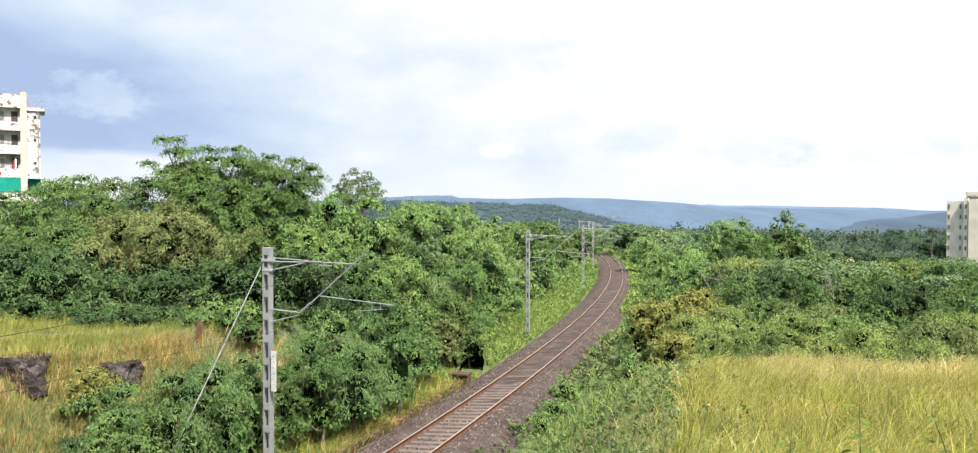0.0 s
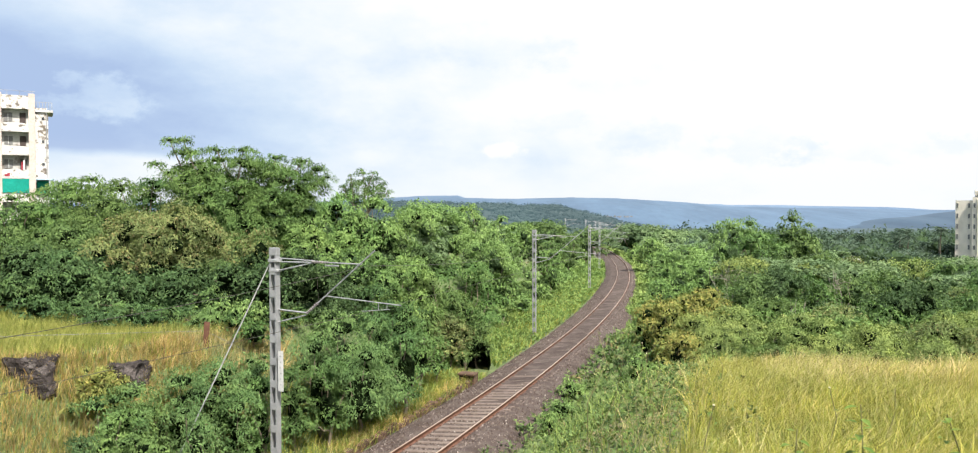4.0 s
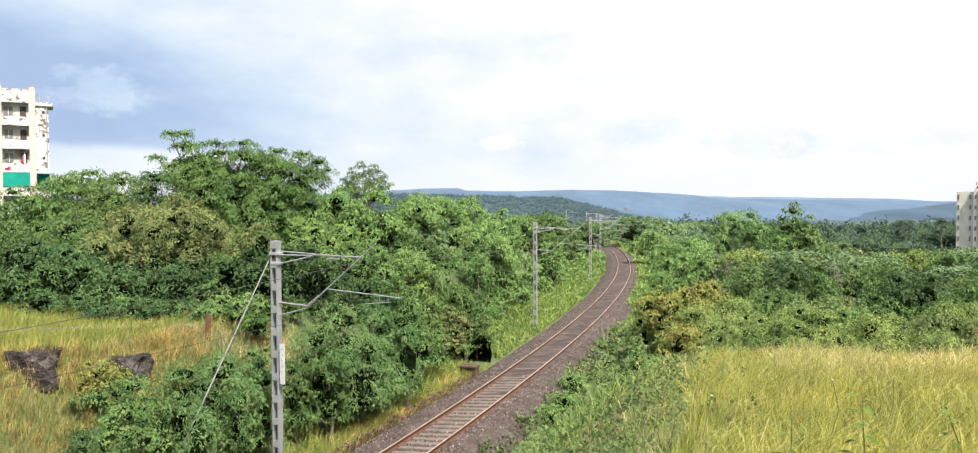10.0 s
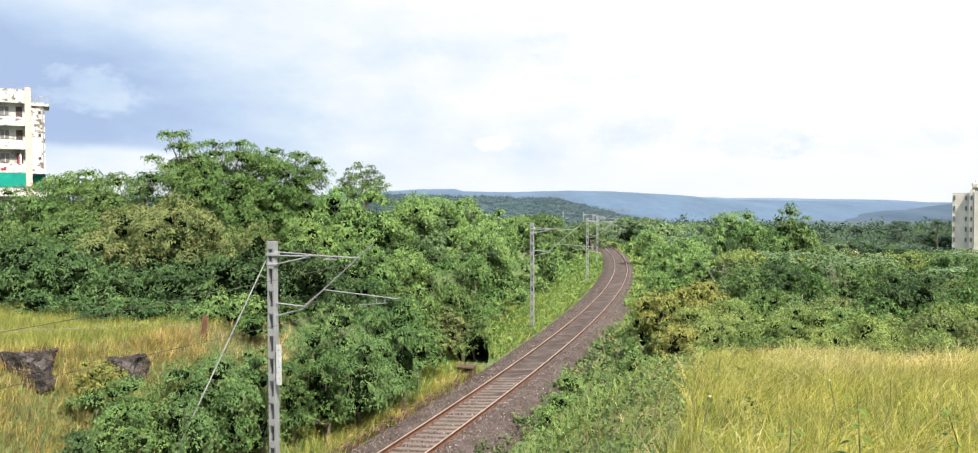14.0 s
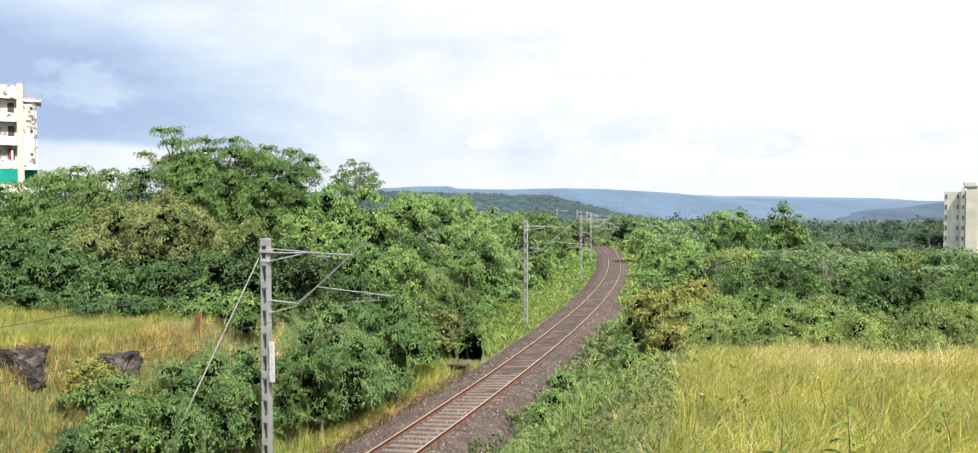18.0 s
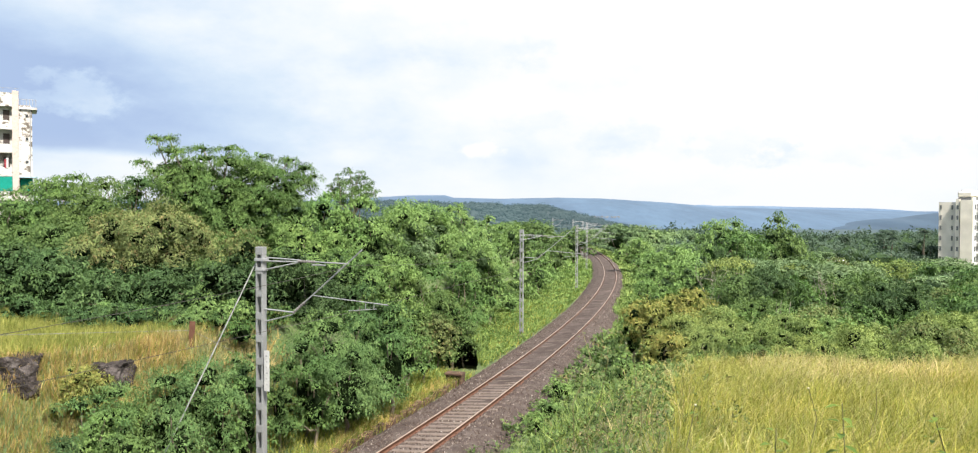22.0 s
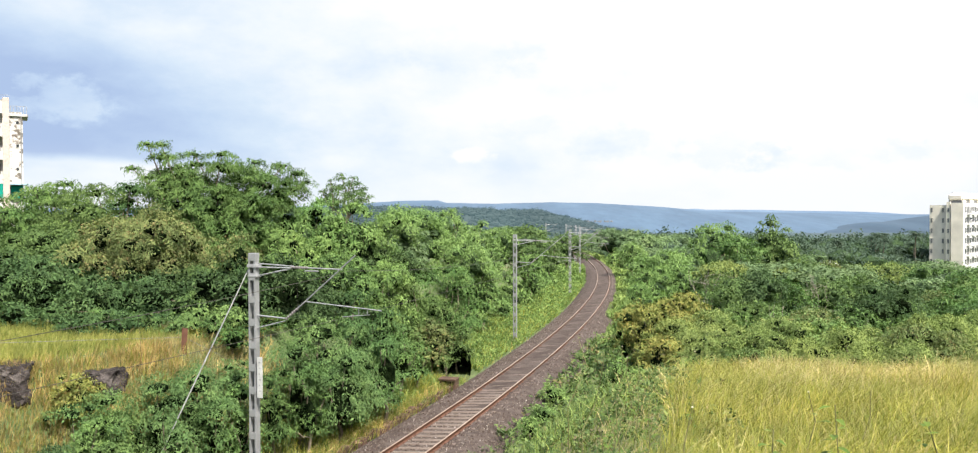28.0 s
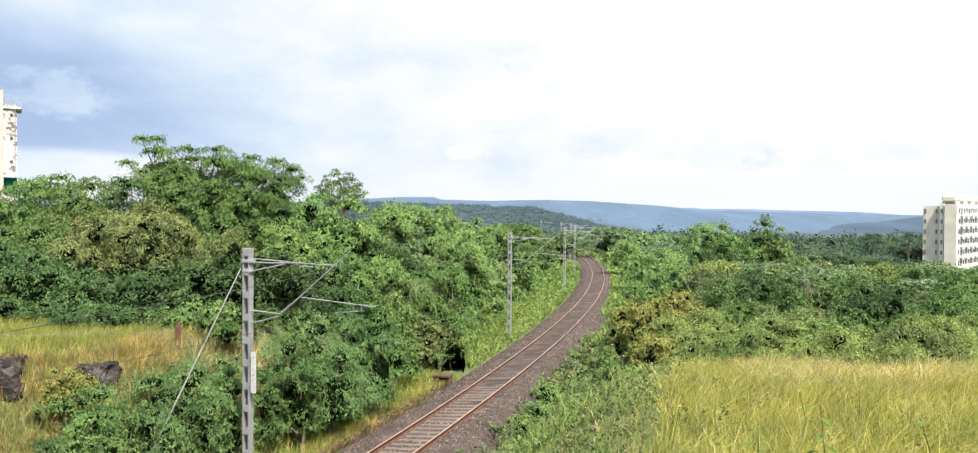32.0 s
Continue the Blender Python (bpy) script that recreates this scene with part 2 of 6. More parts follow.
def on_track(s, u=0.0, dz=0.0):
    """The place at station s, u metres to the right of the centre line, dz above the lower rail."""
    i = np.interp(s, TS, np.arange(len(TS)))
    f = lambda a: np.interp(i, np.arange(len(TS)), a)
    th = f(TTH)
    return np.stack([f(TX) + u * np.cos(th), f(TY) - u * np.sin(th), f(TZ) + dz], -1)


def along(x, y):
    """Station and distance to the right of the centre line of points in the plan."""
    x, y = np.atleast_1d(np.asarray(x, float)), np.atleast_1d(np.asarray(y, float))
    px, py, pt = TX[::4], TY[::4], TTH[::4]
    i = np.empty(len(x), int)
    for a in range(0, len(x), 20000):
        d = (x[a:a + 20000, None] - px) ** 2 + (y[a:a + 20000, None] - py) ** 2
        i[a:a + 20000] = d.argmin(1)
    dx, dy = x - px[i], y - py[i]
    u = dx * np.cos(pt[i]) - dy * np.sin(pt[i])
    s = TS[::4][i] + dx * np.sin(pt[i]) + dy * np.cos(pt[i])
    return s, np.sign(u) * np.maximum(np.abs(u), np.where(np.abs(dx * np.sin(pt[i]) + dy * np.cos(pt[i])) > 4, np.hypot(dx, dy), 0))


def step(a, b, v):
    t = np.clip((v - a) / (b - a), 0, 1)
    return t * t * (3 - 2 * t)


def lumps(x, y, size, seed):
    """Smooth irregular heights between -1 and 1."""
    r = np.random.default_rng(seed)
    h = 0
    for k in range(6):
        a, ph, q = r.uniform(0, 6.28), r.uniform(0, 6.28), size * (0.6 + 0.25 * k)
        h = h + np.sin((x * np.cos(a) + y * np.sin(a)) / q * 6.28 + ph + np.sin((x * np.sin(a) - y * np.cos(a)) / q * 2.3 + ph))
    return h / 6


def ground_z(x, y):
    shape = np.shape(x)
    x, y = np.ravel(np.asarray(x, float)), np.ravel(np.asarray(y, float))
    s, u = along(x, y)
    tz = np.interp(np.clip(s, -80, 419), TS, TZ)
    base = tz - 0.62
    far = np.hypot(x, y)
    right = 7.27 - 0.125 * np.clip(y, -30, 17)
    right = right + (0.35 - right) * step(15.5, 36, y + 0.12 * np.abs(x - 6))
    right = right - 0.014 * np.clip(y - 36, 0, 200) - 0.03 * np.clip(y - 150, 0, 900)
    right = right - 9.0 * np.exp(-((x - 122) / 34) ** 2 - ((y - 195) / 60) ** 2)
    left = 4.0 - 0.04 * np.clip(y - 42, 0, 90) - 0.012 * np.clip(y - 130, 0, 900)
    w_right = step(3.4, 11.6 - 1.4 * step(5, 17, y), u)
    edge = 8.1 + 0.95 * np.clip(29.3 - y, 0, 6.5)
    edge = edge + (11.2 + 0.03 * np.clip(y - 40, 0, 100) - edge) * step(33, 46, y)
    w_left = step(np.maximum(4.5, edge - 4.2), edge, -u)
    z = base + (right - base) * w_right
    z = np.where(u < 0, base + (left - base) * w_left, z)
    rough = 0.16 * lumps(x, y, 5.0, 1) + 0.06 * lumps(x, y, 1.6, 2) + 0.5 * lumps(x, y, 40, 3) * step(60, 140, far)
    z = z + rough * step(3.6, 6.0, np.abs(u))
    valley = -55.0 + 6 * lumps(x, y, 400, 4)
    z = z + (valley - z) * step(260, 1300, far)
    return z.reshape(shape)


def axis_lines(parts):
    out = []
    for a, b, d in parts:
        out += list(np.arange(a, b, d))
    return np.array(out)


gx = axis_lines([(-4800, -400, 220), (-400, -80, 16), (-80, -26, 3), (-26, 34, 0.7), (34, 90, 3), (90, 420, 16), (420, 4801, 220)])
gy = axis_lines([(-4800, -120, 260), (-120, -12, 9), (-12, 75, 0.75), (75, 190, 2.2), (190, 420, 12), (420, 4801, 200)])
GX, GY = np.meshgrid(gx, gy)
GV = np.stack([GX, GY, ground_z(GX, GY)], -1).reshape(-1, 3)
ii = np.arange(len(gy) - 1)[:, None] * len(gx) + np.arange(len(gx) - 1)
GF = np.stack([ii, ii + 1, ii + 1 + len(gx), ii + len(gx)], -1).reshape(-1, 4)
ground = tagged(new("ground", mesh_from("ground", GV, GF, GROUND, True)), "uneven laterite soil with turf, cut through by the railway", "ground", kind="structure")


# ---------------------------------------------------------------- sky and distance
def sky_material():
    """Bright monsoon clouds: bluish grey banks on one side, near-white glare on the other, thinning out overhead."""
    m = bpy.data.materials.new("cloudy_sky")
    m.use_nodes = True
    nt = m.node_tree
    nt.nodes.remove(nt.nodes["Principled BSDF"])
    tc = nt.nodes.new("ShaderNodeTexCoord")
    sep = nt.nodes.new("ShaderNodeSeparateXYZ")
    nt.links.new(tc.outputs["Object"], sep.inputs[0])
    puffs = noise_tex(nt, 0.00085, 6.0, 0.52, "Object", (1.0, 1.0, 2.6))
    banks = noise_tex(nt, 0.00033, 3.0, 0.5, "Object", (1.0, 1.0, 3.0))

    def ranged(sock, a, b, c=0.0, d=1.0):
        r = nt.nodes.new("ShaderNodeMapRange")
        r.interpolation_type = "SMOOTHSTEP"
        for i, v in zip((1, 2, 3, 4), (a, b, c, d)):
            r.inputs[i].default_value = v
        nt.links.new(sock, r.inputs[0])
        return r.outputs[0]

    def calc(op, a, b):
        n = nt.nodes.new("ShaderNodeMath")
        n.operation = op
        for sock, v in zip(n.inputs, (a, b)):
            if isinstance(v, bpy.types.NodeSocket):
                nt.links.new(v, sock)
            else:
                sock.default_value = v
        return n.outputs[0]

    X, Z = sep.outputs["X"], sep.outputs["Z"]
    wisps = noise_tex(nt, 0.0021, 7.0, 0.6, "Object", (1.0, 1.0, 1.8))
    rag = calc("MULTIPLY", calc("SUBTRACT", puffs, 0.5), 450.0)
    zz = calc("ADD", calc("ADD", Z, rag), calc("MULTIPLY", calc("ADD", X, 2000.0), 0.1))
    base = calc("ADD", calc("ADD", Z, calc("MULTIPLY", calc("SUBTRACT", wisps, 0.5), 110.0)), calc("MULTIPLY", calc("SUBTRACT", banks, 0.5), 160.0))
    side = ranged(calc("ADD", X, rag), -2000, -600, 1.0, 0.0)
    band = calc("MULTIPLY", calc("MULTIPLY", ranged(base, 270, 335), ranged(zz, 480, 1000, 1.0, 0.0)), side)
    below = calc("MULTIPLY", ranged(base, 270, 335, 1.0, 0.0), side)

    shreds = noise_tex(nt, 0.0062, 6.0, 0.62, "Object", (1.0, 1.0, 1.5))

    def puff(cx, cz, rx, rz):
        dx, dz = calc("DIVIDE", calc("SUBTRACT", X, cx), rx), calc("DIVIDE", calc("SUBTRACT", Z, cz), rz)
        d = calc("ADD", calc("MULTIPLY", dx, dx), calc("MULTIPLY", dz, dz))
        return ranged(calc("ADD", d, calc("MULTIPLY", calc("SUBTRACT", shreds, 0.5), 5.5)), 0.0, 1.9, 1.0, 0.0)

    glare = ranged(X, -2500, 1500)
    tone = calc("ADD", calc("ADD", calc("MULTIPLY", puffs, 0.62), calc("MULTIPLY", banks, 0.3)), calc("MULTIPLY", glare, 0.36))
    tone = calc("ADD", tone, calc("MULTIPLY", calc("SUBTRACT", wisps, 0.5), 0.34))
    tone = calc("ADD", calc("SUBTRACT", tone, calc("MULTIPLY", band, 0.24)), calc("MULTIPLY", below, 0.16))
    tone = calc("ADD", tone, calc("MULTIPLY", ranged(Z, 600, 1200), 0.1))
    tone = calc("ADD", tone, calc("ADD", calc("MULTIPLY", puff(22, 350, 110, 40), 0.2), calc("MULTIPLY", puff(-2130, 590, 210, 110), 0.24)))
    for cx, cz, rx, rz, deep in ((1470, 378, 280, 100, 0.13), (825, 411, 200, 95, 0.1), (285, 530, 200, 70, 0.07), (2000, 320, 400, 80, 0.13), (40, 950, 380, 140, 0.06), (310, 880, 200, 80, 0.05), (560, 700, 260, 70, 0.05)):
        tone = calc("SUBTRACT", tone, calc("MULTIPLY", puff(cx, cz, rx, rz), deep))
    col = ramp(nt, tone, ((0.22, (0.43, 0.56, 0.81)), (0.40, (0.55, 0.69, 0.90)), (0.56, (0.70, 0.82, 0.96)), (0.70, (0.88, 0.94, 1.0)), (0.82, (1.0, 1.0, 1.0))))
    low = ranged(Z, 60, 420)
    final = mixed(nt, low, mixed(nt, 0.5, col, (0.92, 0.96, 1.0)), col)
    em = nt.nodes.new("ShaderNodeEmission")
    em.inputs["Strength"].default_value = 0.43
    nt.links.new(final, em.inputs[0])
    clear = nt.nodes.new("ShaderNodeBsdfTransparent")
    mx = nt.nodes.new("ShaderNodeMixShader")
    nt.links.new(ranged(sep.outputs["Z"], 2300, 3700), mx.inputs[0])
    nt.links.new(em.outputs[0], mx.inputs[1])
    nt.links.new(clear.outputs[0], mx.inputs[2])
    nt.links.new(mx.outputs[0], nt.nodes["Material Output"].inputs["Surface"])
    return m


def build_sky():
    rad, na, ne = 4700.0, 96, 20
    az = np.linspace(0, 2 * np.pi, na, endpoint=False)
    el = np.radians(np.linspace(-3, 56, ne))
    A, E = np.meshgrid(az, el)
    v = np.stack([rad * np.cos(E) * np.sin(A), rad * np.cos(E) * np.cos(A), rad * np.sin(E)], -1).reshape(-1, 3)
    i = np.arange(ne - 1)[:, None] * na + np.arange(na)
    j = np.arange(ne - 1)[:, None] * na + (np.arange(na) + 1) % na
    f = np.stack([i, i + na, j + na, j], -1).reshape(-1, 4)
    return tagged(new("sky_backdrop", mesh_from("sky_backdrop", v, f, sky_material(), True)), "bright hazy sky with drifting grey and white clouds", "sky", kind="structure")


sky_ring = build_sky()


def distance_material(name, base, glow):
    """Far land: forest colour under a veil of haze, which is put in as a bluish glow."""
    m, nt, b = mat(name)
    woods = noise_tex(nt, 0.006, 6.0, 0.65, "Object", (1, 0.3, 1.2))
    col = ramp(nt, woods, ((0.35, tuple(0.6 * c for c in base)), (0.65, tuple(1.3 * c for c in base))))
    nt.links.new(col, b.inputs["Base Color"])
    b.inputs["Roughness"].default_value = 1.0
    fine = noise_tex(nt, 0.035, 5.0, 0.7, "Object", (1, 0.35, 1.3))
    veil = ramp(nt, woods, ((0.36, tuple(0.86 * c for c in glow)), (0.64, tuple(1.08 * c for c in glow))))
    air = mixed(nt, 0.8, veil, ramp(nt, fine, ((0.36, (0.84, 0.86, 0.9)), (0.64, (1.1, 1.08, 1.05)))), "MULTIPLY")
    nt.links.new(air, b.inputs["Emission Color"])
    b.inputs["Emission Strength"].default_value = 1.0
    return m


def hill(name, depth, reach, x0, x1, top, foot, material, label, bump=2.0, seed=0, cols=160, rows=14):
    """A wooded ridge across the view: its crest height top(x) at that depth, falling to foot in front of it."""
    xs = np.linspace(x0, x1, cols)
    t = np.linspace(0, 1, rows)
    X, T = np.meshgrid(xs, t)
    H = top(X)
    Z = foot + (H - foot) * np.sin(np.clip(T / 0.8, 0, 1) * np.pi / 2) ** 0.9 - np.clip(T - 0.8, 0, 1) * 60
    Z = Z + bump * lumps(X, T * reach, 60, seed) * T + 3 * bump * lumps(X, T * reach, 300, seed + 1) * np.clip(1 - np.abs(T - 0.45) * 2.2, 0, 1)
    Y = depth - reach * (1 - T)
    v = np.stack([X, Y, Z], -1).reshape(-1, 3)
    i = np.arange(rows - 1)[:, None] * cols + np.arange(cols - 1)
    f = np.stack([i, i + 1, i + 1 + cols, i + cols], -1).reshape(-1, 4)
    return tagged(new(name, mesh_from(name, v, f, material, True)), label, "hill", kind="structure")


# The second colour of each is its haze, given off as emission.
FAR_BLUE = distance_material("hazed_blue_hills", (0.012, 0.016, 0.014), (0.06, 0.114, 0.194))
FAR_PALE = distance_material("hazed_pale_hills", (0.012, 0.016, 0.014), (0.13, 0.20, 0.30))
FAR_GREY = distance_material("hazed_nearer_hill", (0.006, 0.01, 0.009), (0.034, 0.069, 0.118))
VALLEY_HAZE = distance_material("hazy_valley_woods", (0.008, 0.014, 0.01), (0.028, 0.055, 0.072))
along_far = lambda x: 8.87 + 3.365 * np.interp(x, [870, 1010, 1130, 1170, 1240, 1345, 1505, 1670, 2150, 2450, 3000], [-6, 4.5, 6, 7.5, 5.6, 5.4, 5.4, 3.8, 1.8, -0.8, -3])
along_plateau = lambda x: 8.87 + 2.72 * np.interp(x, [-2200, -700, -490, -310, -160, -128, 76, 320, 495, 680, 780, 887, 977, 1270, 1680, 3000], [8, 12, 16, 20.5, 21, 17.2, 15.6, 17.6, 16.6, 12.4, 10, 6, 3.2, 1, -2, -6])
along_spur = lambda x: 8.87 + 1.855 * np.interp(x, [800, 935, 1013, 1102, 1152, 1250, 1350, 1600, 3400], [-46, -40, -32, -24, -15.5, -12.6, -4.5, -2, -6])
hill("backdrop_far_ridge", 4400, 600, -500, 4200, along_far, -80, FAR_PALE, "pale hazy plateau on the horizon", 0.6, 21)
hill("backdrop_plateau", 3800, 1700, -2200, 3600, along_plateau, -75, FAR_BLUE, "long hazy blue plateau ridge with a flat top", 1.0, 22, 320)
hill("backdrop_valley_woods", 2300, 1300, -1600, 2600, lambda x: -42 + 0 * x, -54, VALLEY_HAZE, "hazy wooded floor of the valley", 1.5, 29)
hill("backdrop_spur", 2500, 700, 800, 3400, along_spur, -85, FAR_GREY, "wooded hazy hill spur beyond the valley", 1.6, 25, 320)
RIDGE = lambda x: -3.2 + 0.8 * lumps(x, x * 0, 70, 3) + np.interp(x, [-420, -300, -127, -75, -42, 20, 70, 87, 114, 142, 180, 222, 268, 330], [9, 13, 15.1, 16.2, 15.1, 14.5, 13.1, 8.1, 2.6, -7, -13.8, -20.4, -24, -27])
# Ridge haze is put into the glow, on its tree crowns too.
FAR_WOOD = distance_material("hazed_wooded_ridge", (0.006, 0.011, 0.009), (0.033, 0.057, 0.064))
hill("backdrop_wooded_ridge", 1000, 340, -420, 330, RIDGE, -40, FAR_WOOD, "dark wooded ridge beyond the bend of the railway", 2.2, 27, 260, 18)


# ---------------------------------------------------------------- leaves
def unit(v):
    return v / np.maximum(np.linalg.norm(v, axis=-1, keepdims=True), 1e-9)


def leaves(base, way, side, length, width, fold=0.25, droop=0.15, single=False):
    """Folded lozenge leaves: base, way and side are (n,3); four corners and two faces each."""
    n = len(base)
    length, width = np.broadcast_to(length, n)[:, None], np.broadcast_to(width, n)[:, None]
    up = np.cross(side, way)
    mid = base + way * length * 0.45
    tip = base + way * length - up * length * droop
    a = mid + side * width * 0.5 + up * width * fold
    b = mid - side * width * 0.5 + up * width * fold
    if single:
        v = np.stack([a - way * length * 0.3, tip, b - way * length * 0.3], 1).reshape(-1, 3)
        return v, np.arange(3 * n).reshape(-1, 3)
    v = np.stack([base, a, tip, b], 1).reshape(-1, 3)
    i = np.arange(n)[:, None] * 4
    f = np.concatenate([i + np.array([[0, 1, 2]]), i + np.array([[0, 2, 3]])], 1).reshape(-1, 3)
    return v, f


def sprigs(at, out, size, rng, single=False):
    """Tufts of broad leaves at the places at, growing along out."""
    n = len(at)
    count = 5
    size = np.broadcast_to(size, n)
    base, way, sd, L = [], [], [], []
    for k in range(count):
        w = unit(out * 0.7 + rng.normal(0, 0.7, (n, 3)) + np.array([0, 0, -0.15]))
        base.append(at + (w * 0.12 + rng.normal(0, 0.25, (n, 3))) * size[:, None])
        way.append(w)
        sd.append(unit(np.cross(w, out + rng.normal(0, 0.35, (n, 3)))))
        L.append(size * rng.uniform(0.5, 1.0, n))
    L = np.concatenate(L)
    return leaves(np.concatenate(base), np.concatenate(way), np.concatenate(sd), L, L * 0.55, 0.2, 0.25, single)


def spray_leaves(lobes, kind, size, cover, rng, low, floor=0.05):
    """Sprays of leaves over the outer lobes of a crown: each spray a drooping pad that lies outwards and upwards, with its leaves spread on it."""
    C, R = np.array([c for c, r in lobes]), np.array([r for c, r in lobes])
    rim = R[:, 0]
    area = 2 * np.pi * rim * rim * (0.5 + 0.5 * R[:, 2] / rim)
    pad = np.where(rim > 1.5, 0.4 * rim, np.clip(0.55 * rim, 0.16, 0.75))
    many = np.maximum(5, (2.1 * area / (np.pi * pad * pad))).astype(int)
    own = np.repeat(np.arange(len(C)), many)
    n = len(own)
    k = np.arange(n) - np.repeat(np.cumsum(many) - many, many)
    h = low + (1 - low) * np.clip((k + 0.7 + rng.normal(0, 0.3, n)) / many[own], 0, 1)
    turn = k * 2.39996 + own * 1.7 + rng.normal(0, 0.3, n)
    w = np.sqrt(np.maximum(0, 1 - h * h))
    d = np.stack([w * np.cos(turn), w * np.sin(turn), h], -1)
    at = C[own] + d * R[own] * rng.normal(0.96, 0.16, (n, 1))
    deep = np.empty(n)
    for a in range(0, n, 2000):
        q = (((at[a:a + 2000, None] - C[None]) / R[None]) ** 2).sum(-1)
        q[np.arange(len(q)), own[a:a + 2000]] = 9.0
        deep[a:a + 2000] = q.min(1)
    keep = (deep > 0.55) & (at[:, 2] > floor)
    at, d, own = at[keep], d[keep], own[keep]
    n = len(at)
    nrm = unit(unit(d / R[own]) * 0.6 + np.array([0, 0, 0.75]) + rng.normal(0, 0.3, (n, 3)))
    reach = unit(d * np.array([1, 1, 0.4]) + rng.normal(0, 0.35, (n, 3)))
    t2 = unit(np.cross(nrm, reach))
    t1 = np.cross(t2, nrm)
    rs = pad[own] * rng.uniform(0.5, 1.45, n)
    narrow = rng.uniform(0.4, 0.8, n) if kind == "feather" else rng.uniform(0.45, 0.95, n)
    sag = rng.uniform(0.05, 0.6, n)
    L0, slim, thick = (0.42 * size, 0.32, 1.0) if kind == "feather" else (0.58 * size, 0.5, 1.05)
    leaf = 0.5 * slim * 0.85 * L0 * L0
    per = np.maximum(4, 0.8 * cover * thick * np.pi * rs * rs * narrow / leaf).astype(int)
    q = np.repeat(np.arange(n), per)
    m = len(q)
    a, r = rng.uniform(0, 2 * np.pi, m), rng.uniform(0, 1, m) ** 0.6 * rng.uniform(0.75, 1.35, m)
    flat = t1[q] * np.cos(a)[:, None] + t2[q] * (np.sin(a) * narrow[q] * (1 - 0.45 * np.cos(a)))[:, None]
    p = at[q] + flat * (r * rs[q])[:, None] - nrm[q] * (sag[q] * rs[q] * r * r)[:, None] + nrm[q] * (rng.normal(0, 0.13, m) * rs[q])[:, None]
    p[:, 2] = np.maximum(p[:, 2], floor)
    way = unit(flat * 0.7 + t1[q] * 0.25 + rng.normal(0, 0.45, (m, 3)) - np.array([0, 0, 1.0]) * (0.15 + 0.4 * r)[:, None])
    face = nrm[q] + flat * (0.5 * r)[:, None] + rng.normal(0, 0.26, (m, 3))
    L = L0 * rng.uniform(0.6, 1.3, m)
    return leaves(p, way, unit(np.cross(way, face)), L, L * slim, 0.12, 0.2, True)


def sphere_points(n, rng, low=-0.35):
    z = rng.uniform(low, 1, n)
    a = rng.uniform(0, 2 * np.pi, n)
    r = np.sqrt(1 - z * z)
    return np.stack([r * np.cos(a), r * np.sin(a), z], -1)


def blob_mesh(name, lobes, shrink, material, rng):
    """The dark inside of a crown: one lumpy closed form per lobe, its shade put into the material."""
    vs, fs, o = [], [], 0
    tpl = bmesh.new()
    bmesh.ops.create_icosphere(tpl, subdivisions=1, radius=1.0)
    tv = np.array([v.co for v in tpl.verts])
    tf = np.array([[v.index for v in f.verts] for f in tpl.faces])
    tpl.free()
    for c, r in lobes:
        vs.append(np.asarray(c) + tv * np.asarray(r) * shrink * rng.uniform(0.8, 1.15, (len(tv), 1)))
        fs.append(tf + o)
        o += len(tv)
    return mesh_from(name, np.concatenate(vs), np.concatenate(fs), material)


def lobes_in(h, radius, rng, flat=0.7, lobe=0.34, low=0.12):
    """Lobes (centre, radii) of a bushy crown of that height and radius: uneven limbs of foliage with gaps between them."""
    lr = min(max(lobe * min(radius, h * 0.55), 0.28), 1.35)
    n = int(np.clip(1.05 * radius * (radius + h) * 0.5 / (lr * lr), 8, 40))
    sx, sy, turn = rng.uniform(0.8, 1.15), rng.uniform(0.8, 1.15), rng.uniform(0, 6.28)
    out = []
    for k in range(n):
        z = max(1 - (k + 0.5) / n * (2 - 2 * low), -0.8)
        a = k * 2.39996 + rng.normal(0, 0.35)
        swell = 1 + 0.22 * math.sin(2 * a + turn) + 0.14 * math.sin(3 * a + 2 * turn + 3 * z)
        q = rng.uniform(0.5, 1.1) * swell
        w = math.sqrt(max(0.0, 1 - z * z)) if z > 0 else 1 - 0.2 * z * z
        rr = lr * rng.uniform(0.5, 1.5)
        rad = max(radius - rr * 0.7, 0.1) * q
        c = np.array([math.cos(a) * w * rad * sx, math.sin(a) * w * rad * sy, h * 0.5 + z * (h * 0.5 - rr * flat * 0.6) * rng.uniform(0.72, 1.05)])
        c[2] = max(c[2], rr * flat * 0.4)
        out.append((c, np.array([rr, rr, rr * flat * rng.uniform(0.75, 1.2)])))
    top = max(c[2] + r[2] for c, r in out)
    return [(c * np.array([1, 1, h / top]), r) for c, r in out]


def limb_mesh(bm, a, b, r0, r1, rng, bends=3):
    a, b = np.asarray(a, float), np.asarray(b, float)
    p = a
    for k in range(1, bends + 1):
        t = k / bends
        q = a + (b - a) * t + (rng.normal(0, 0.05, 3) * np.linalg.norm(b - a) if k < bends else 0)
        add_tube(bm, p, q, r0 + (r1 - r0) * (t - 1 / bends), r0 + (r1 - r0) * t, 6)
        p = q


SIZE = {}    # height and radius of each kind of plant as built


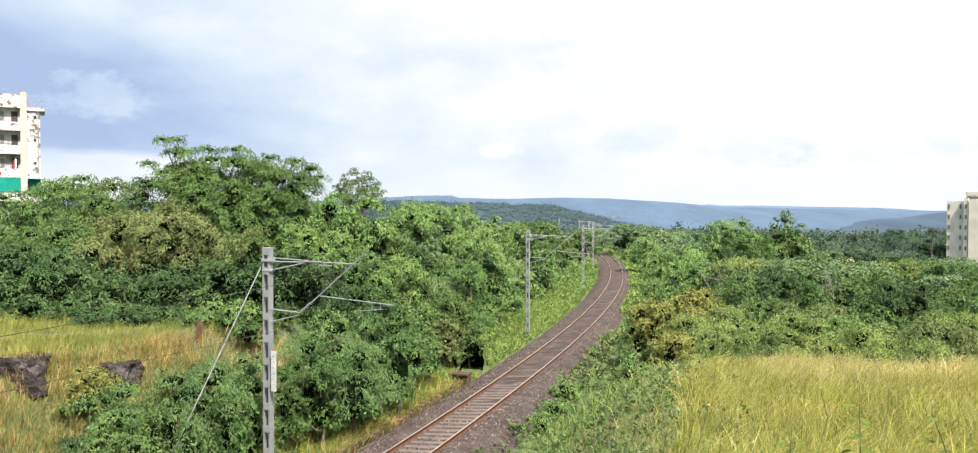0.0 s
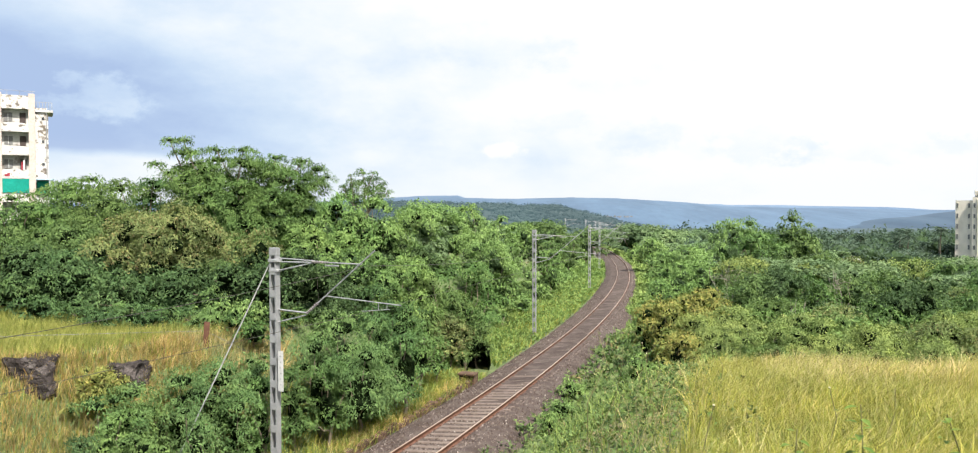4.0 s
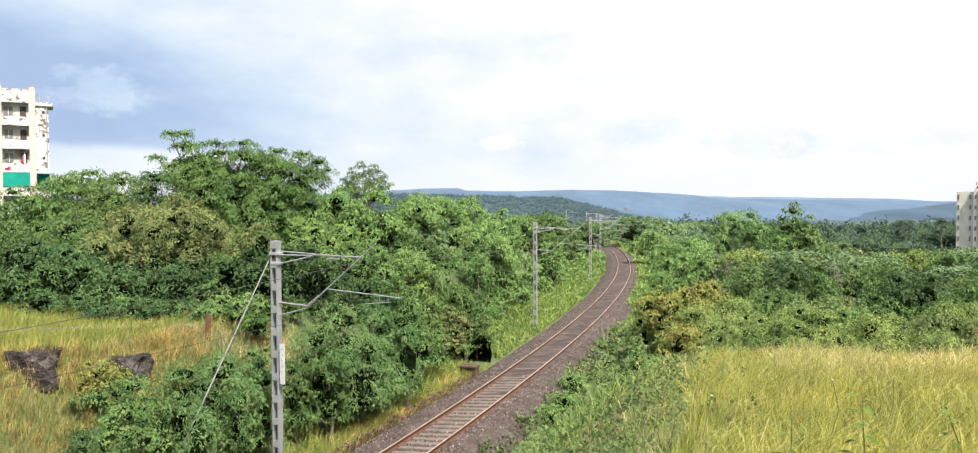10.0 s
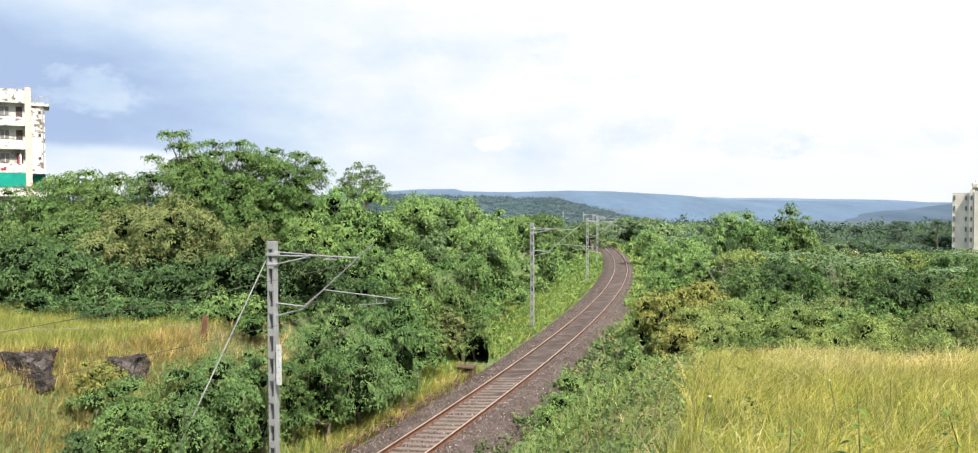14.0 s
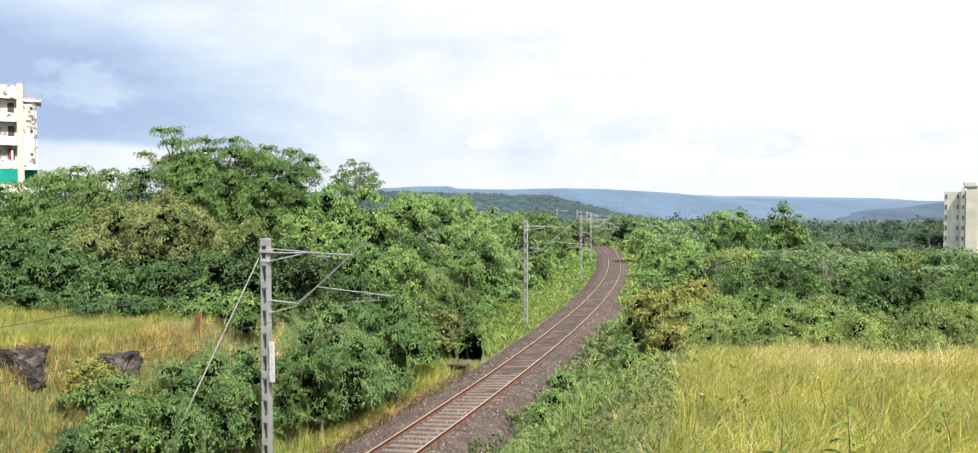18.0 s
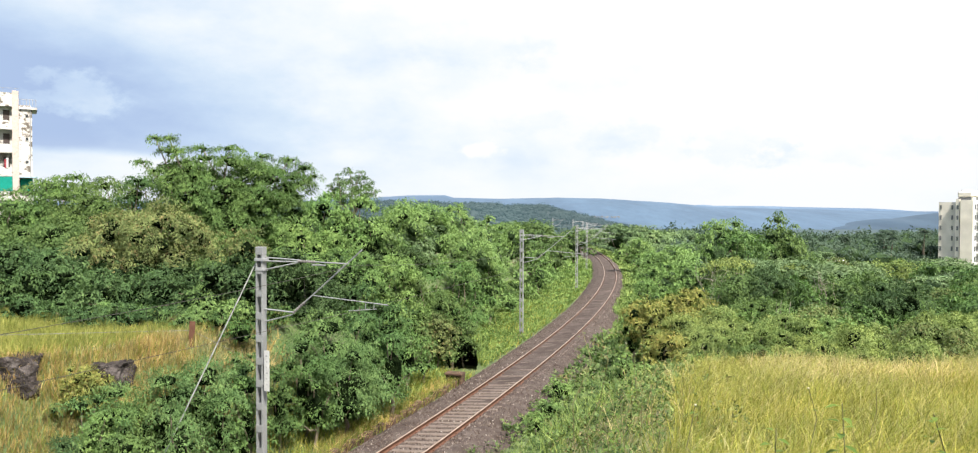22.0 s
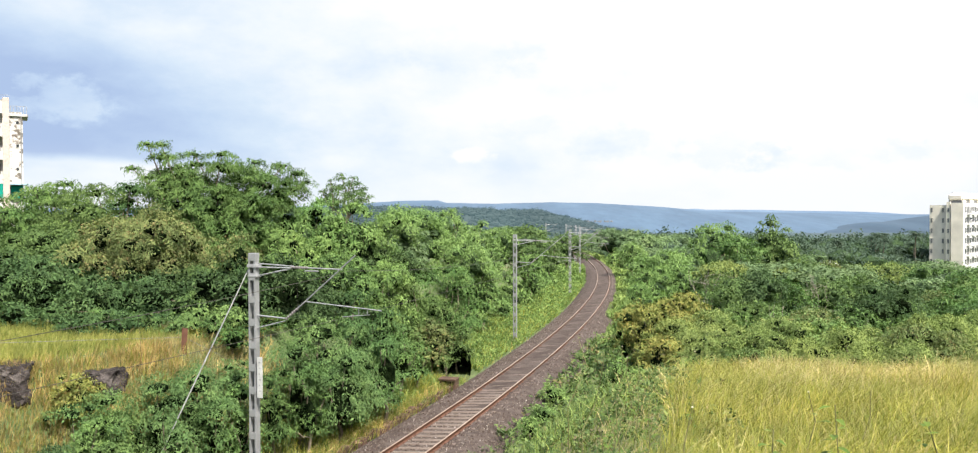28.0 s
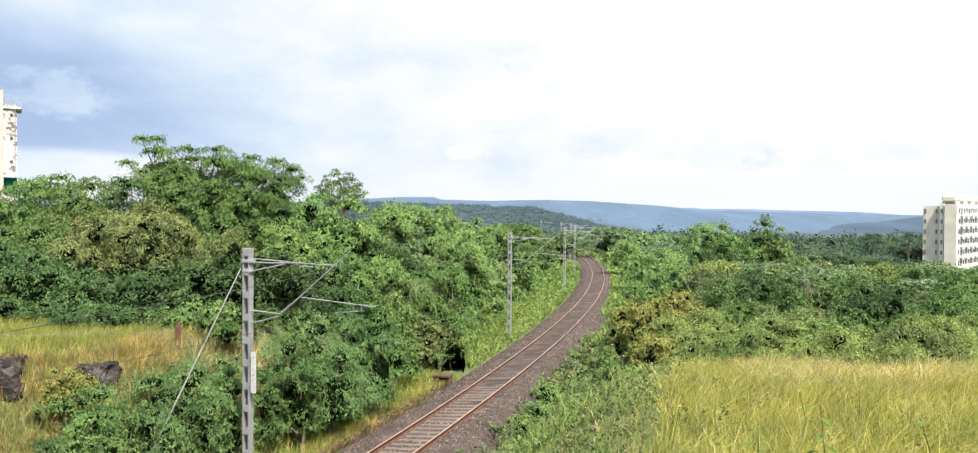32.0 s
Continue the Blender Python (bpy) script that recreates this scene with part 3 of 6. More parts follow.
def make_plant(name, label, category, h, radius, leaf, kind, size, cover=1.0, upper=0.12, seed=0, flat=0.7, core=0.6, group="", limbs=5, low=-0.12, lobes=None, fork=None, lobe=0.42, bark=None, inside=None):
    """A tree or shrub at the origin: trunk with limbs, a core with gap shade in its colour and a crown of leaf sprigs.
    """
    rng = np.random.default_rng(seed)
    root = new(name)
    tagged(root, label, category, group)
    own = lobes is None
    if own:
        lobes = lobes_in(h, radius, rng, flat, lobe, upper)
    bm = bmesh.new()
    rt = max(0.035, 0.018 * h)
    at_fork = np.array(fork if fork is not None else (rng.normal(0, 0.1), rng.normal(0, 0.1), h * 0.22))
    limb_mesh(bm, (0, 0, -0.3), at_fork, rt * 1.25, rt, rng)
    step_by = max(1, len(lobes) // limbs)
    for c, r in lobes[::step_by]:
        limb_mesh(bm, at_fork, c, rt * 0.6, rt * 0.18, rng)
    part("trunk", bm, bark or BARK, root)
    v, f = spray_leaves(lobes, kind, size, cover, rng, low)
    mpart("crown", mesh_from("crown", v, f, leaf), root)
    SIZE[root.name] = (float(np.percentile(v[:, 2], 99.7)), float(np.percentile(np.hypot(v[:, 0], v[:, 1]), 95)))
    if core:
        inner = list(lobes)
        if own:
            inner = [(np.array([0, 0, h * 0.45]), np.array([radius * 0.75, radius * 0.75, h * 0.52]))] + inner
        mpart("inner_foliage", blob_mesh("inner_foliage", inner, core * 0.75, inside or GAP_SHADE, rng), root)
    return root


def set_down(tpl, x, y, scale=1.0, turn=0.0, tall=1.0, first=False, z=None, wide=None):
    """Puts a plant on the ground: the first time the template itself, then copies."""
    gz = float(ground_z(np.array([x]), np.array([y]))[0]) if z is None else z
    w = scale if wide is None else wide
    m = pose(x, y, gz, 0, 0, turn) @ Matrix.Diagonal((w, w, scale * tall, 1))
    if not tpl.get("placed"):
        tpl["placed"] = 1
        tpl.matrix_basis = m
        return tpl
    return copy_thing(tpl, m)


# ---------------------------------------------------------------- the railway
def sweep(profile, s0, s1, ds, closed=True):
    """A profile (u, z) drawn along the track."""
    ss = np.arange(s0, s1 + ds / 2, ds)
    k = len(profile)
    rows = [on_track(ss, u, dz) for u, dz in profile]
    v = np.stack(rows, 1).reshape(-1, 3)
    i = np.arange(len(ss) - 1)[:, None] * k + np.arange(k if closed else k - 1)
    j = np.arange(len(ss) - 1)[:, None] * k + (np.arange(k if closed else k - 1) + 1) % k
    f = np.stack([i, j, j + k, i + k], -1).reshape(-1, 4)
    return v, f


BED = [(-3.1, -0.75), (-2.5, -0.42), (-1.8, -0.17), (-1.15, -0.15), (-0.95, -0.165), (-0.7, -0.196), (0.7, -0.094), (0.95, -0.045), (1.15, -0.01), (1.6, -0.04), (2.1, -0.22), (3.0, -0.7)]
bed_v, bed_f = sweep(BED, -60, 300, 0.5, False)
bed_s, bed_u = np.repeat(np.arange(-60, 300.25, 0.5), len(BED)), np.tile([p[0] for p in BED], len(bed_v) // len(BED))
bed_v[:, 2] += 0.05 * step(3, 20, bed_s) * (np.abs(bed_u) < 1)
bed_v[:, 2] += 0.02 * lumps(bed_v[:, 0], bed_v[:, 1], 0.9, 5) + 0.015 * RNG.normal(0, 1, len(bed_v))
ballast = tagged(new("ballast_bed", mesh_from("ballast_bed", bed_v, bed_f, BALLAST)), "bed of brown and grey crushed-stone ballast", "ballast", kind="structure")

track = empty("railway_track", (0, 0, 0), "single broad-gauge track with rusty rails on concrete sleepers", "railway track")


def rail_section(u, dz):
    return [(u + a, dz + b) for a, b in ((-0.075, -0.172), (-0.075, -0.158), (-0.012, -0.14), (-0.012, -0.04), (-0.036, -0.03), (-0.036, -0.004), (-0.03, 0.0), (0.03, 0.0), (0.036, -0.004), (0.036, -0.03), (0.012, -0.04), (0.012, -0.14), (0.075, -0.158), (0.075, -0.172))]


for u, dz in ((-0.874, 0.0), (0.874, CANT)):
    v, f = sweep(rail_section(u, dz), -60, 300, 1.0)
    rail = mpart("rail", mesh_from("rail", v, f, RUST), track, "rusty brown flat-bottomed rail")
    v, f = sweep([(u - 0.033, dz + 0.003), (u + 0.033, dz + 0.003), (u + 0.033, dz - 0.002), (u - 0.033, dz - 0.002)], -60, 300, 1.0)
    mpart("running_surface", mesh_from("running_surface", v, f, RAIL_TOP), rail, "worn paler top of the rail")

sleeper_bm = bmesh.new()
add_box(sleeper_bm, (2.75, 0.24, 0.2), None, 0.03)
sleeper_me = bpy.data.meshes.new("sleeper")
sleeper_bm.to_mesh(sleeper_me)
sleeper_bm.free()
sleeper_me.materials.append(CONCRETE)
CANT_TILT = math.degrees(math.atan2(CANT, 1.748))


def sleeper_pose(s):
    p = on_track(s, 0.0, -0.172 - 0.1 + CANT / 2)
    th = math.degrees(np.interp(s, TS, TTH))
    return pose(*p, 0, -CANT_TILT, -th)


clip_bm = bmesh.new()
for s in np.arange(-12.0, 160, 0.6):
    m = sleeper_pose(s)
    for u in (-0.96, -0.79, 0.79, 0.96):
        add_box(clip_bm, (0.07, 0.11, 0.05), m @ pose(u, 0, 0.125))
tagged(part("rail_fastening", clip_bm, RUST, track, "rusty spring clips holding the rails"), kind="stuff")

# stones lying on the bed, thick beside the near stretch
N = 26000
ss = -14 + 75 * RNG.uniform(0, 1, N) ** 1.6
uu = RNG.uniform(-2.6, 2.6, N)
prof_u, prof_z = np.array(BED).T
P = np.concatenate([on_track(a, b, c)[None] for a, b, c in [(ss, uu, 0.0)]])[0]
P[:, 2] += np.interp(uu, prof_u, prof_z) + 0.01
tet = np.array([(1, 0, -0.4), (-0.5, 0.87, -0.4), (-0.5, -0.87, -0.4), (0.1, 0.1, 0.9)])
tf = np.array([(0, 1, 3), (1, 2, 3), (2, 0, 3)])
r = RNG.uniform(0.025, 0.055, (N, 1, 1))
a = RNG.uniform(0, 6.28, N)
rot = np.stack([np.stack([np.cos(a), -np.sin(a), 0 * a], -1), np.stack([np.sin(a), np.cos(a), 0 * a], -1), np.stack([0 * a, 0 * a, 1 + 0 * a], -1)], 1)
sv = np.einsum("nij,kj->nki", rot, tet) * r * RNG.uniform(0.7, 1.3, (N, 4, 3)) + P[:, None]
sf = (np.arange(N)[:, None, None] * 4 + tf).reshape(-1, 3)


def stone_material():
    m, nt, b = mat("ballast_stone")
    geo = nt.nodes.new("ShaderNodeNewGeometry")
    col = ramp(nt, geo.outputs["Random Per Island"], ((0.0, (0.035, 0.023, 0.017)), (0.5, (0.085, 0.065, 0.055)), (0.95, (0.15, 0.125, 0.112)), (1.0, (0.32, 0.29, 0.26))))
    nt.links.new(col, b.inputs["Base Color"])
    b.inputs["Roughness"].default_value = 0.95
    b.inputs["Specular IOR Level"].default_value = 0.1
    return m


tagged(mpart("ballast_stones", mesh_from("ballast_stones", sv.reshape(-1, 3), sf, stone_material()), ballast), "loose crushed stones", kind="stuff")


# ---------------------------------------------------------------- overhead line
def mast_thing(full=True):
    """A lattice mast at the origin, its arm over +x: channels, battens, cap, arm, insulators, plate."""
    root = new("overhead_line_mast")
    tagged(root, "galvanised steel lattice mast carrying the overhead line beside the track", "mast", "masts along the railway")
    h, w = 8.1, 0.235
    for x in (-w / 2, w / 2):
        bm, q = bmesh.new(), math.copysign(1, x)
        ring = [(x + q * 0.018, -0.115), (x + q * 0.018, 0.115), (x - q * 0.045, 0.115), (x - q * 0.045, 0.098), (x - q * 0.012, 0.098), (x - q * 0.012, -0.098), (x - q * 0.045, -0.098), (x - q * 0.045, -0.115)]
        low, high = ([bm.verts.new((a, b, z)) for a, b in ring] for z in (0.0, h))
        for k in range(8):
            bm.faces.new((low[k], low[(k + 1) % 8], high[(k + 1) % 8], high[k]))
        for end in (low, high):
            bm.faces.new(end[0:2] + [end[4], end[5]])
            bm.faces.new(end[1:5])
            bm.faces.new([end[0], end[5], end[6], end[7]])
        bmesh.ops.recalc_face_normals(bm, faces=bm.faces)
        part("channel", bm, GALV, root)
    for z in np.arange(0.5, h - 0.3, 0.76):
        for y in (-0.122, 0.122):
            part("batten_plate", box((w + 0.02, 0.012, 0.24), pose(0, y, z), 0.004), GALV, root)
    part("cap", box((w + 0.05, 0.25, 0.26), pose(0, 0, h - 0.1), 0.01), GALV, root, "plain steel cap plate")
    part("footing", box((0.8, 0.8, 0.5), pose(0, 0, -0.12), 0.03), CONCRETE, root, "concrete footing in the weeds")
    part("mast_clamp", box((w + 0.14, 0.3, 0.1), pose(0.02, 0, 7.7), 0.01), GALV, root)
    part("mast_clamp", box((w + 0.1, 0.28, 0.08), pose(0.02, 0, 7.36), 0.01), GALV, root)
    part("upper_tie", rod((0.13, 0.05, 7.78), (1.5, 0.05, 7.71), 0.02), GALV, root)
    top = part("top_tie", rod((0.13, 0, 7.66), (1.45, 0, 7.66), 0.024), GALV, root, "grey tie tube")
    part("tie_end", rod((2.05, 0, 7.67), (3.3, 0, 7.64), 0.022), GALV, top)
    part("brace", rod((0.13, 0, 7.36), (1.45, 0, 7.64), 0.024), GALV, root)

    def insulator(a, b, n=7):
        a, b = Vector(a), Vector(b)
        bm = rod(a, b, 0.028)
        for k in range(n):
            c = a.lerp(b, (k + 0.5) / n)
            d = (b - a).normalized() * 0.016
            add_tube(bm, c - d, c + d, 0.055, 0.045, 10)
        return bm

    part("insulator", insulator((1.42, 0, 7.68), (2.08, 0, 7.67)), PORCELAIN, root, "ribbed grey insulator")
    part("clevis", box((0.5, 0.05, 0.05), pose(2.2, 0, 7.57), 0.01), GALV, root)
    foot = part("lower_bracket", rod((0.12, 0, 6.05), (1.22, 0, 5.98), 0.028), GALV, root)
    part("bracket_stay", rod((0.12, 0, 5.62), (1.2, 0, 5.9), 0.022), GALV, foot)
    part("insulator", insulator((1.22, 0, 5.95), (1.68, 0, 6.34), 6), PORCELAIN, root, "ribbed grey insulator")
    part("bracket_tube", rod((1.66, 0, 6.32), (3.78, 0, 8.1), 0.024), GALV, root, "sloping steel bracket tube")
    arm = part("register_arm", rod((1.95, 0, 6.57), (4.7, 0, 6.36), 0.018), GALV, root)
    part("arm_drop", rod((3.9, 0, 6.42), (3.9, 0, 6.18), 0.01), GALV, arm)
    part("arm_drop", rod((4.2, 0, 6.4), (4.2, 0, 6.2), 0.01), GALV, arm)
    if full:
      plate = part("number_plate", box((0.2, 0.02, 1.36), pose(0.32, -0.16, 4.0), 0.004), WHITE_SHEET, root, "long white plate with dark unreadable characters")
      for k in range(6):
        part("character_bar", box((0.035 if k % 3 else 0.07, 0.006, 0.05), pose(0.31 + 0.02 * (k % 2), -0.174, 4.5 - 0.19 * k)), GALV, plate)
      part("plate_bracket", box((0.2, 0.02, 0.04), pose(0.25, -0.13, 4.45)), GALV, root)
      part("plate_bracket", box((0.2, 0.02, 0.04), pose(0.25, -0.13, 3.55)), GALV, root)
    part("steady_arm", rod((4.3, 0, 6.22), (3.3, 0, 6.12), 0.011), GALV, root)
    return root


MAST_H, MAST_U = 8.1, -3.679
first_mast = mast_thing()
MAST_S = [-4.0, 31.5, 68.5, 104.5, 140.0, 179.0, 210.0]
MASTS = []
for k, s in enumerate(MAST_S):
    p = on_track(s, MAST_U, -0.6)
    m = pose(*p, 0, 0, -math.degrees(np.interp(s, TS, TTH)))
    if k == 0:
        first_mast.matrix_basis = m
        MASTS.append(first_mast)
    else:
        if k == 1:
            plain_mast = mast_thing(False)
            plain_mast.matrix_basis = m
        MASTS.append(plain_mast if k == 1 else copy_thing(plain_mast, m))


def wire(name, pts, r, label, category, parent=None):
    p = np.asarray(pts, float)
    d = unit(np.gradient(p, axis=0))
    side = unit(np.cross(d, np.array([0, 0, 1.0])))
    up = np.cross(side, d)
    k = 5
    a = np.arange(k) / k * 2 * np.pi
    v = (p[:, None] + r * (np.cos(a)[None, :, None] * side[:, None] + np.sin(a)[None, :, None] * up[:, None])).reshape(-1, 3)
    i = np.arange(len(p) - 1)[:, None] * k + np.arange(k)
    j = np.arange(len(p) - 1)[:, None] * k + (np.arange(k) + 1) % k
    me = mesh_from(name, v, np.stack([i, j, j + k, i + k], -1).reshape(-1, 4), WIRE if r > 0.02 else COPPER, True)
    return tagged(mpart(name, me, parent), label, "" if parent else category)


SPANS = [-40.0] + MAST_S + [245.0]
for s0, s1 in zip(SPANS[:-1], SPANS[1:]):
    t = np.linspace(0, 1, 13)
    ss = s0 + (s1 - s0) * t
    chord = lambda u, dz: on_track(s0, u, dz)[None] * (1 - t[:, None]) + on_track(s1, u, dz)[None] * t[:, None]
    hi, lo = chord(-0.1, 7.0), chord(0.0, 5.55)
    hi[:, 2] -= 4 * 0.55 * t * (1 - t)
    cat = wire("overhead_wire", hi, 0.007, "messenger wire with droppers and contact wire over the track", "overhead wire")
    wire("contact_wire", lo, 0.007, "", "", cat)
    for k in range(1, 12, 2):
        part("dropper", rod(hi[k], lo[k], 0.003, None, 4), COPPER, cat)

guy = wire("guy_wire", [tuple(MASTS[0].matrix_basis @ Vector((-0.22, 0, 7.55))), (-10.3, 23.0, -0.5)], 0.022, "pale steel stay bracing the mast against the bank", "guy wire")


# ---------------------------------------------------------------- plants
KINDS = {
    "FEATHER": dict(name="feathery_tree", label="dense green tree with drooping feathery leaves", group="trees along the cutting", leaf=LEAF_FEATHER, kind="feather", flat=0.38, lobe=0.46),
    # Terrace trees: the leaf colour already holds their partial shade.
    "SHADED": dict(name="layered_tree", label="layered feathery tree behind the terrace, partial shade put into its deep green", leaf=LEAF_SHADED, kind="feather", flat=0.34, lobe=0.5),
    "BROAD": dict(name="leafy_tree", label="bushy mid-green tree with small broad leaves", group="trees along the cutting", leaf=LEAF_BROAD, kind="broad", flat=0.7),
    "LIGHT": dict(name="young_tree", label="light green young tree with loose upright foliage", group="trees along the cutting", leaf=LEAF_LIGHT, kind="broad", flat=1.1, lobe=0.26),
    "OLIVE": dict(name="vine_covered_tree", label="rounded tree hung with olive and brown creepers", leaf=LEAF_OLIVE, kind="broad", flat=0.85, lobe=0.3),
    "DARK": dict(name="dark_tree", label="dark green dense evergreen tree", leaf=LEAF_DARK, kind="broad", flat=0.75),
    "PLUME": dict(name="acacia_tree", label="fresh green tree with soft plumes of fine leaves", group="trees along the cutting", leaf=LEAF_FRESH, kind="feather", flat=0.7, lobe=0.3),
    "UPRIGHT": dict(name="upright_tree", label="grey-green upright tree with a pointed feathery crown", leaf=LEAF_BROAD, kind="feather", flat=0.9, lobe=0.3),
    "BUSH": dict(name="feathery_bush", label="fresh green bush with fine feathery leaves on the bank", group="bushes on the bank", leaf=LEAF_BUSH, kind="feather", flat=0.55, lobe=0.5),
    "SCRUB": dict(name="scrub_bush", label="tangled olive-green scrub with loose shoots", group="scrub beyond the meadow", leaf=LEAF_SCRUB, kind="broad", flat=0.75, lobe=0.38),
    "YELLOW": dict(name="yellowing_bush", label="broad bush with yellow and green leaves", leaf=LEAF_YELLOW, kind="broad", flat=0.75, lobe=0.28),
}
count_of_plants = 0


def plant(kind, x, y, top, radius):
    """A plant of that kind on the ground, with its top and its crown's radius as given (metres, world)."""
    global count_of_plants
    count_of_plants += 1
    gz = float(ground_z(np.array([x]), np.array([y]))[0])
    k = KINDS[kind]
    far = math.hypot(x, y)
    size = (0.0048 if kind == "SCRUB" else 0.0057 if k["kind"] == "broad" else 0.009 if kind == "PLUME" and far > 60 else 0.0102 if far < 38 else 0.0122) * max(far, 26.0)
    root = make_plant(h=max(top - gz, 0.9) * 1.03, radius=radius * 1.1, size=size, seed=100 + count_of_plants, inside=GAP_SHADE_HAZED if far > 60 else None, upper=0.12 if far < 40 else 0.3, cover=(0.7 if far < 40 else 0.78 if far < 60 else 0.75), category="tree" if top - gz > 2.2 else "bush", **k)
    root.matrix_basis = pose(x, y, gz, 0, 0, (x * 57.0 + y * 31.0) % 360)
    return root


def limbed(tips, fork, r0, flat, inner=0.5, seed=5):
    """Lobes strung along limbs from the fork to each tip."""
    rng = np.random.default_rng(seed)
    out = []
    for tip in tips:
        for k, q in enumerate((0.6, 0.8, 1.0, 1.2)):
            t = 1.0 + (inner - 1.0) * k / 3
            c = np.asarray(fork) + (np.asarray(tip) - np.asarray(fork)) * np.array([t, t, t ** 0.75]) + rng.normal(0, 0.12, 3) * r0 * k
            r = r0 * q * rng.uniform(0.8, 1.25)
            out.append((c, np.array([1.35 * r, r, r * flat])))
    return out


big_tips = [(-4.4, 0.4, 9.3), (-3.2, -0.5, 9.2), (-1.5, 0.3, 8.7), (0.4, -0.6, 8.6), (2.1, 0.5, 8.2), (3.9, -0.3, 7.95), (5.2, 0.3, 7.0), (4.7, 0.2, 7.5), (-5.0, -0.2, 7.8), (-3.5, 0.9, 7.6), (-1.7, -1.0, 7.5), (0.5, 1.2, 7.4), (3.2, -1.0, 7.1),
            (-3.2, -0.9, 6.5), (-1.3, -1.5, 6.1), (0.6, -1.5, 6.5), (2.5, -1.4, 6.1), (4.0, 0.6, 5.8), (-2.0, -1.6, 4.7), (1.4, -1.7, 4.7), (3.2, -1.2, 4.4), (-0.4, -1.8, 3.6), (2.0, -1.5, 3.2), (0, 1.8, 6.0), (-2.6, 1.4, 5.0)]
big = make_plant("spreading_tree", "tall spreading tree with feathery layered foliage and bare limbs", "tree", 9.0, 5.0, LEAF_FEATHER, "feather", 0.46, 1.1, 11, core=0.65, limbs=24, low=-0.3, lobes=limbed(big_tips, (0.2, 0, 3.2), 0.8, 0.46, 0.52), fork=(0.2, 0, 3.0))
big.matrix_basis = pose(-15.5, 48.0, float(ground_z(np.array([-15.8]), np.array([48.0]))[0]), 0, 0, 0)
open_tips = [(-1.9, 0.2, 8.3), (-1.2, -0.5, 9.3), (-0.2, 0.3, 9.9), (0.9, -0.2, 9.5), (1.9, 0.3, 8.6), (2.3, 0, 7.8), (-1.2, 0.6, 7.4), (0.4, -0.8, 8.0), (1.2, 0.7, 7.2)]
slim = make_plant("open_tree", "slender tree with an open crown of leaf tufts", "tree", 9.9, 2.4, LEAF_BROAD, "broad", 0.3, 0.7, 18, core=0, limbs=9, lobes=limbed(open_tips, (0, 0, 5.2), 0.5, 0.6, 0.62), fork=(0, 0, 5.0))
slim.matrix_basis = pose(-12.5, 75.0, float(ground_z(np.array([-12.5]), np.array([75.0]))[0]), 0, 0, 10)

# Bluer leaf copies for trees farther back, with haze put into their colours.
HAZED_LEAF = {"FEATHER": leaf_material("hazed_feathery_leaf", (0.09, 0.135, 0.075), (0.12, 0.175, 0.1), (0.16, 0.22, 0.13), even=0.6),
             "BROAD": leaf_material("hazed_broad_leaf", (0.1, 0.145, 0.08), (0.13, 0.185, 0.105), (0.17, 0.23, 0.135), even=0.6),
             "LIGHT": leaf_material("hazed_light_leaf", (0.15, 0.215, 0.12), (0.19, 0.265, 0.15), (0.24, 0.32, 0.19), even=0.6),
             "DARK": leaf_material("hazed_dark_leaf", (0.05, 0.075, 0.05), (0.07, 0.105, 0.068), (0.1, 0.14, 0.09), even=0.6)}
HAZED_LEAF["PLUME"] = HAZED_LEAF["LIGHT"]

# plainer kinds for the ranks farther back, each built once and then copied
BACK = [make_plant(h=h, radius=r, size=s, category="tree", seed=200 + k, upper=0.45, inside=GAP_SHADE_HAZED, **dict(KINDS[kind], leaf=HAZED_LEAF.get(kind, KINDS[kind]["leaf"]), group="trees farther back", label=KINDS[kind]["label"] + " farther back"))
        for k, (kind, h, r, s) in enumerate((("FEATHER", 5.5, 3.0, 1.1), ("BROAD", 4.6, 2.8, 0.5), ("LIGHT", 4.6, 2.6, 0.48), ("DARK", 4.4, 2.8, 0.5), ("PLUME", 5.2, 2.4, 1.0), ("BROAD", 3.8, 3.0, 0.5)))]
BF, BB, BL, BD, BL2, BB2 = BACK


# the wooded bank on the side of the masts
plant("OLIVE", -16.3, 40.0, 9.1, 3.6)
plant("FEATHER", -19.8, 50.0, 10.3, 2.6)
plant("SHADED", -22.6, 52.0, 10.7, 2.4)
plant("FEATHER", -30.5, 56.0, 10.2, 3.0)
plant("BROAD", -27.0, 54.0, 10.3, 2.6)
plant("FEATHER", -30.3, 58.0, 11.1, 5.0)
plant("FEATHER", -33.0, 55.0, 9.8, 3.0)
plant("BROAD", -23.9, 52.0, 10.7, 2.9)
plant("BROAD", -25.0, 44.0, 8.2, 3.5)
plant("SHADED", -20.4, 38.0, 6.9, 3.4)
plant("BROAD", -25.2, 42.0, 7.3, 3.0)
plant("SHADED", -22.2, 37.0, 5.6, 1.6)
plant("SHADED", -13.2, 37.0, 4.7, 1.9)
plant("DARK", -15.7, 52.0, 7.5, 2.2)
plant("BROAD", -13.9, 39.0, 6.3, 1.8)
plant("PLUME", -13.1, 50.0, 9.9, 2.9)
plant("PLUME", -11.0, 55.0, 9.8, 2.4)
plant("SHADED", -11.4, 40.0, 6.1, 1.9)
plant("LIGHT", -10.6, 46.0, 7.9, 2.5)
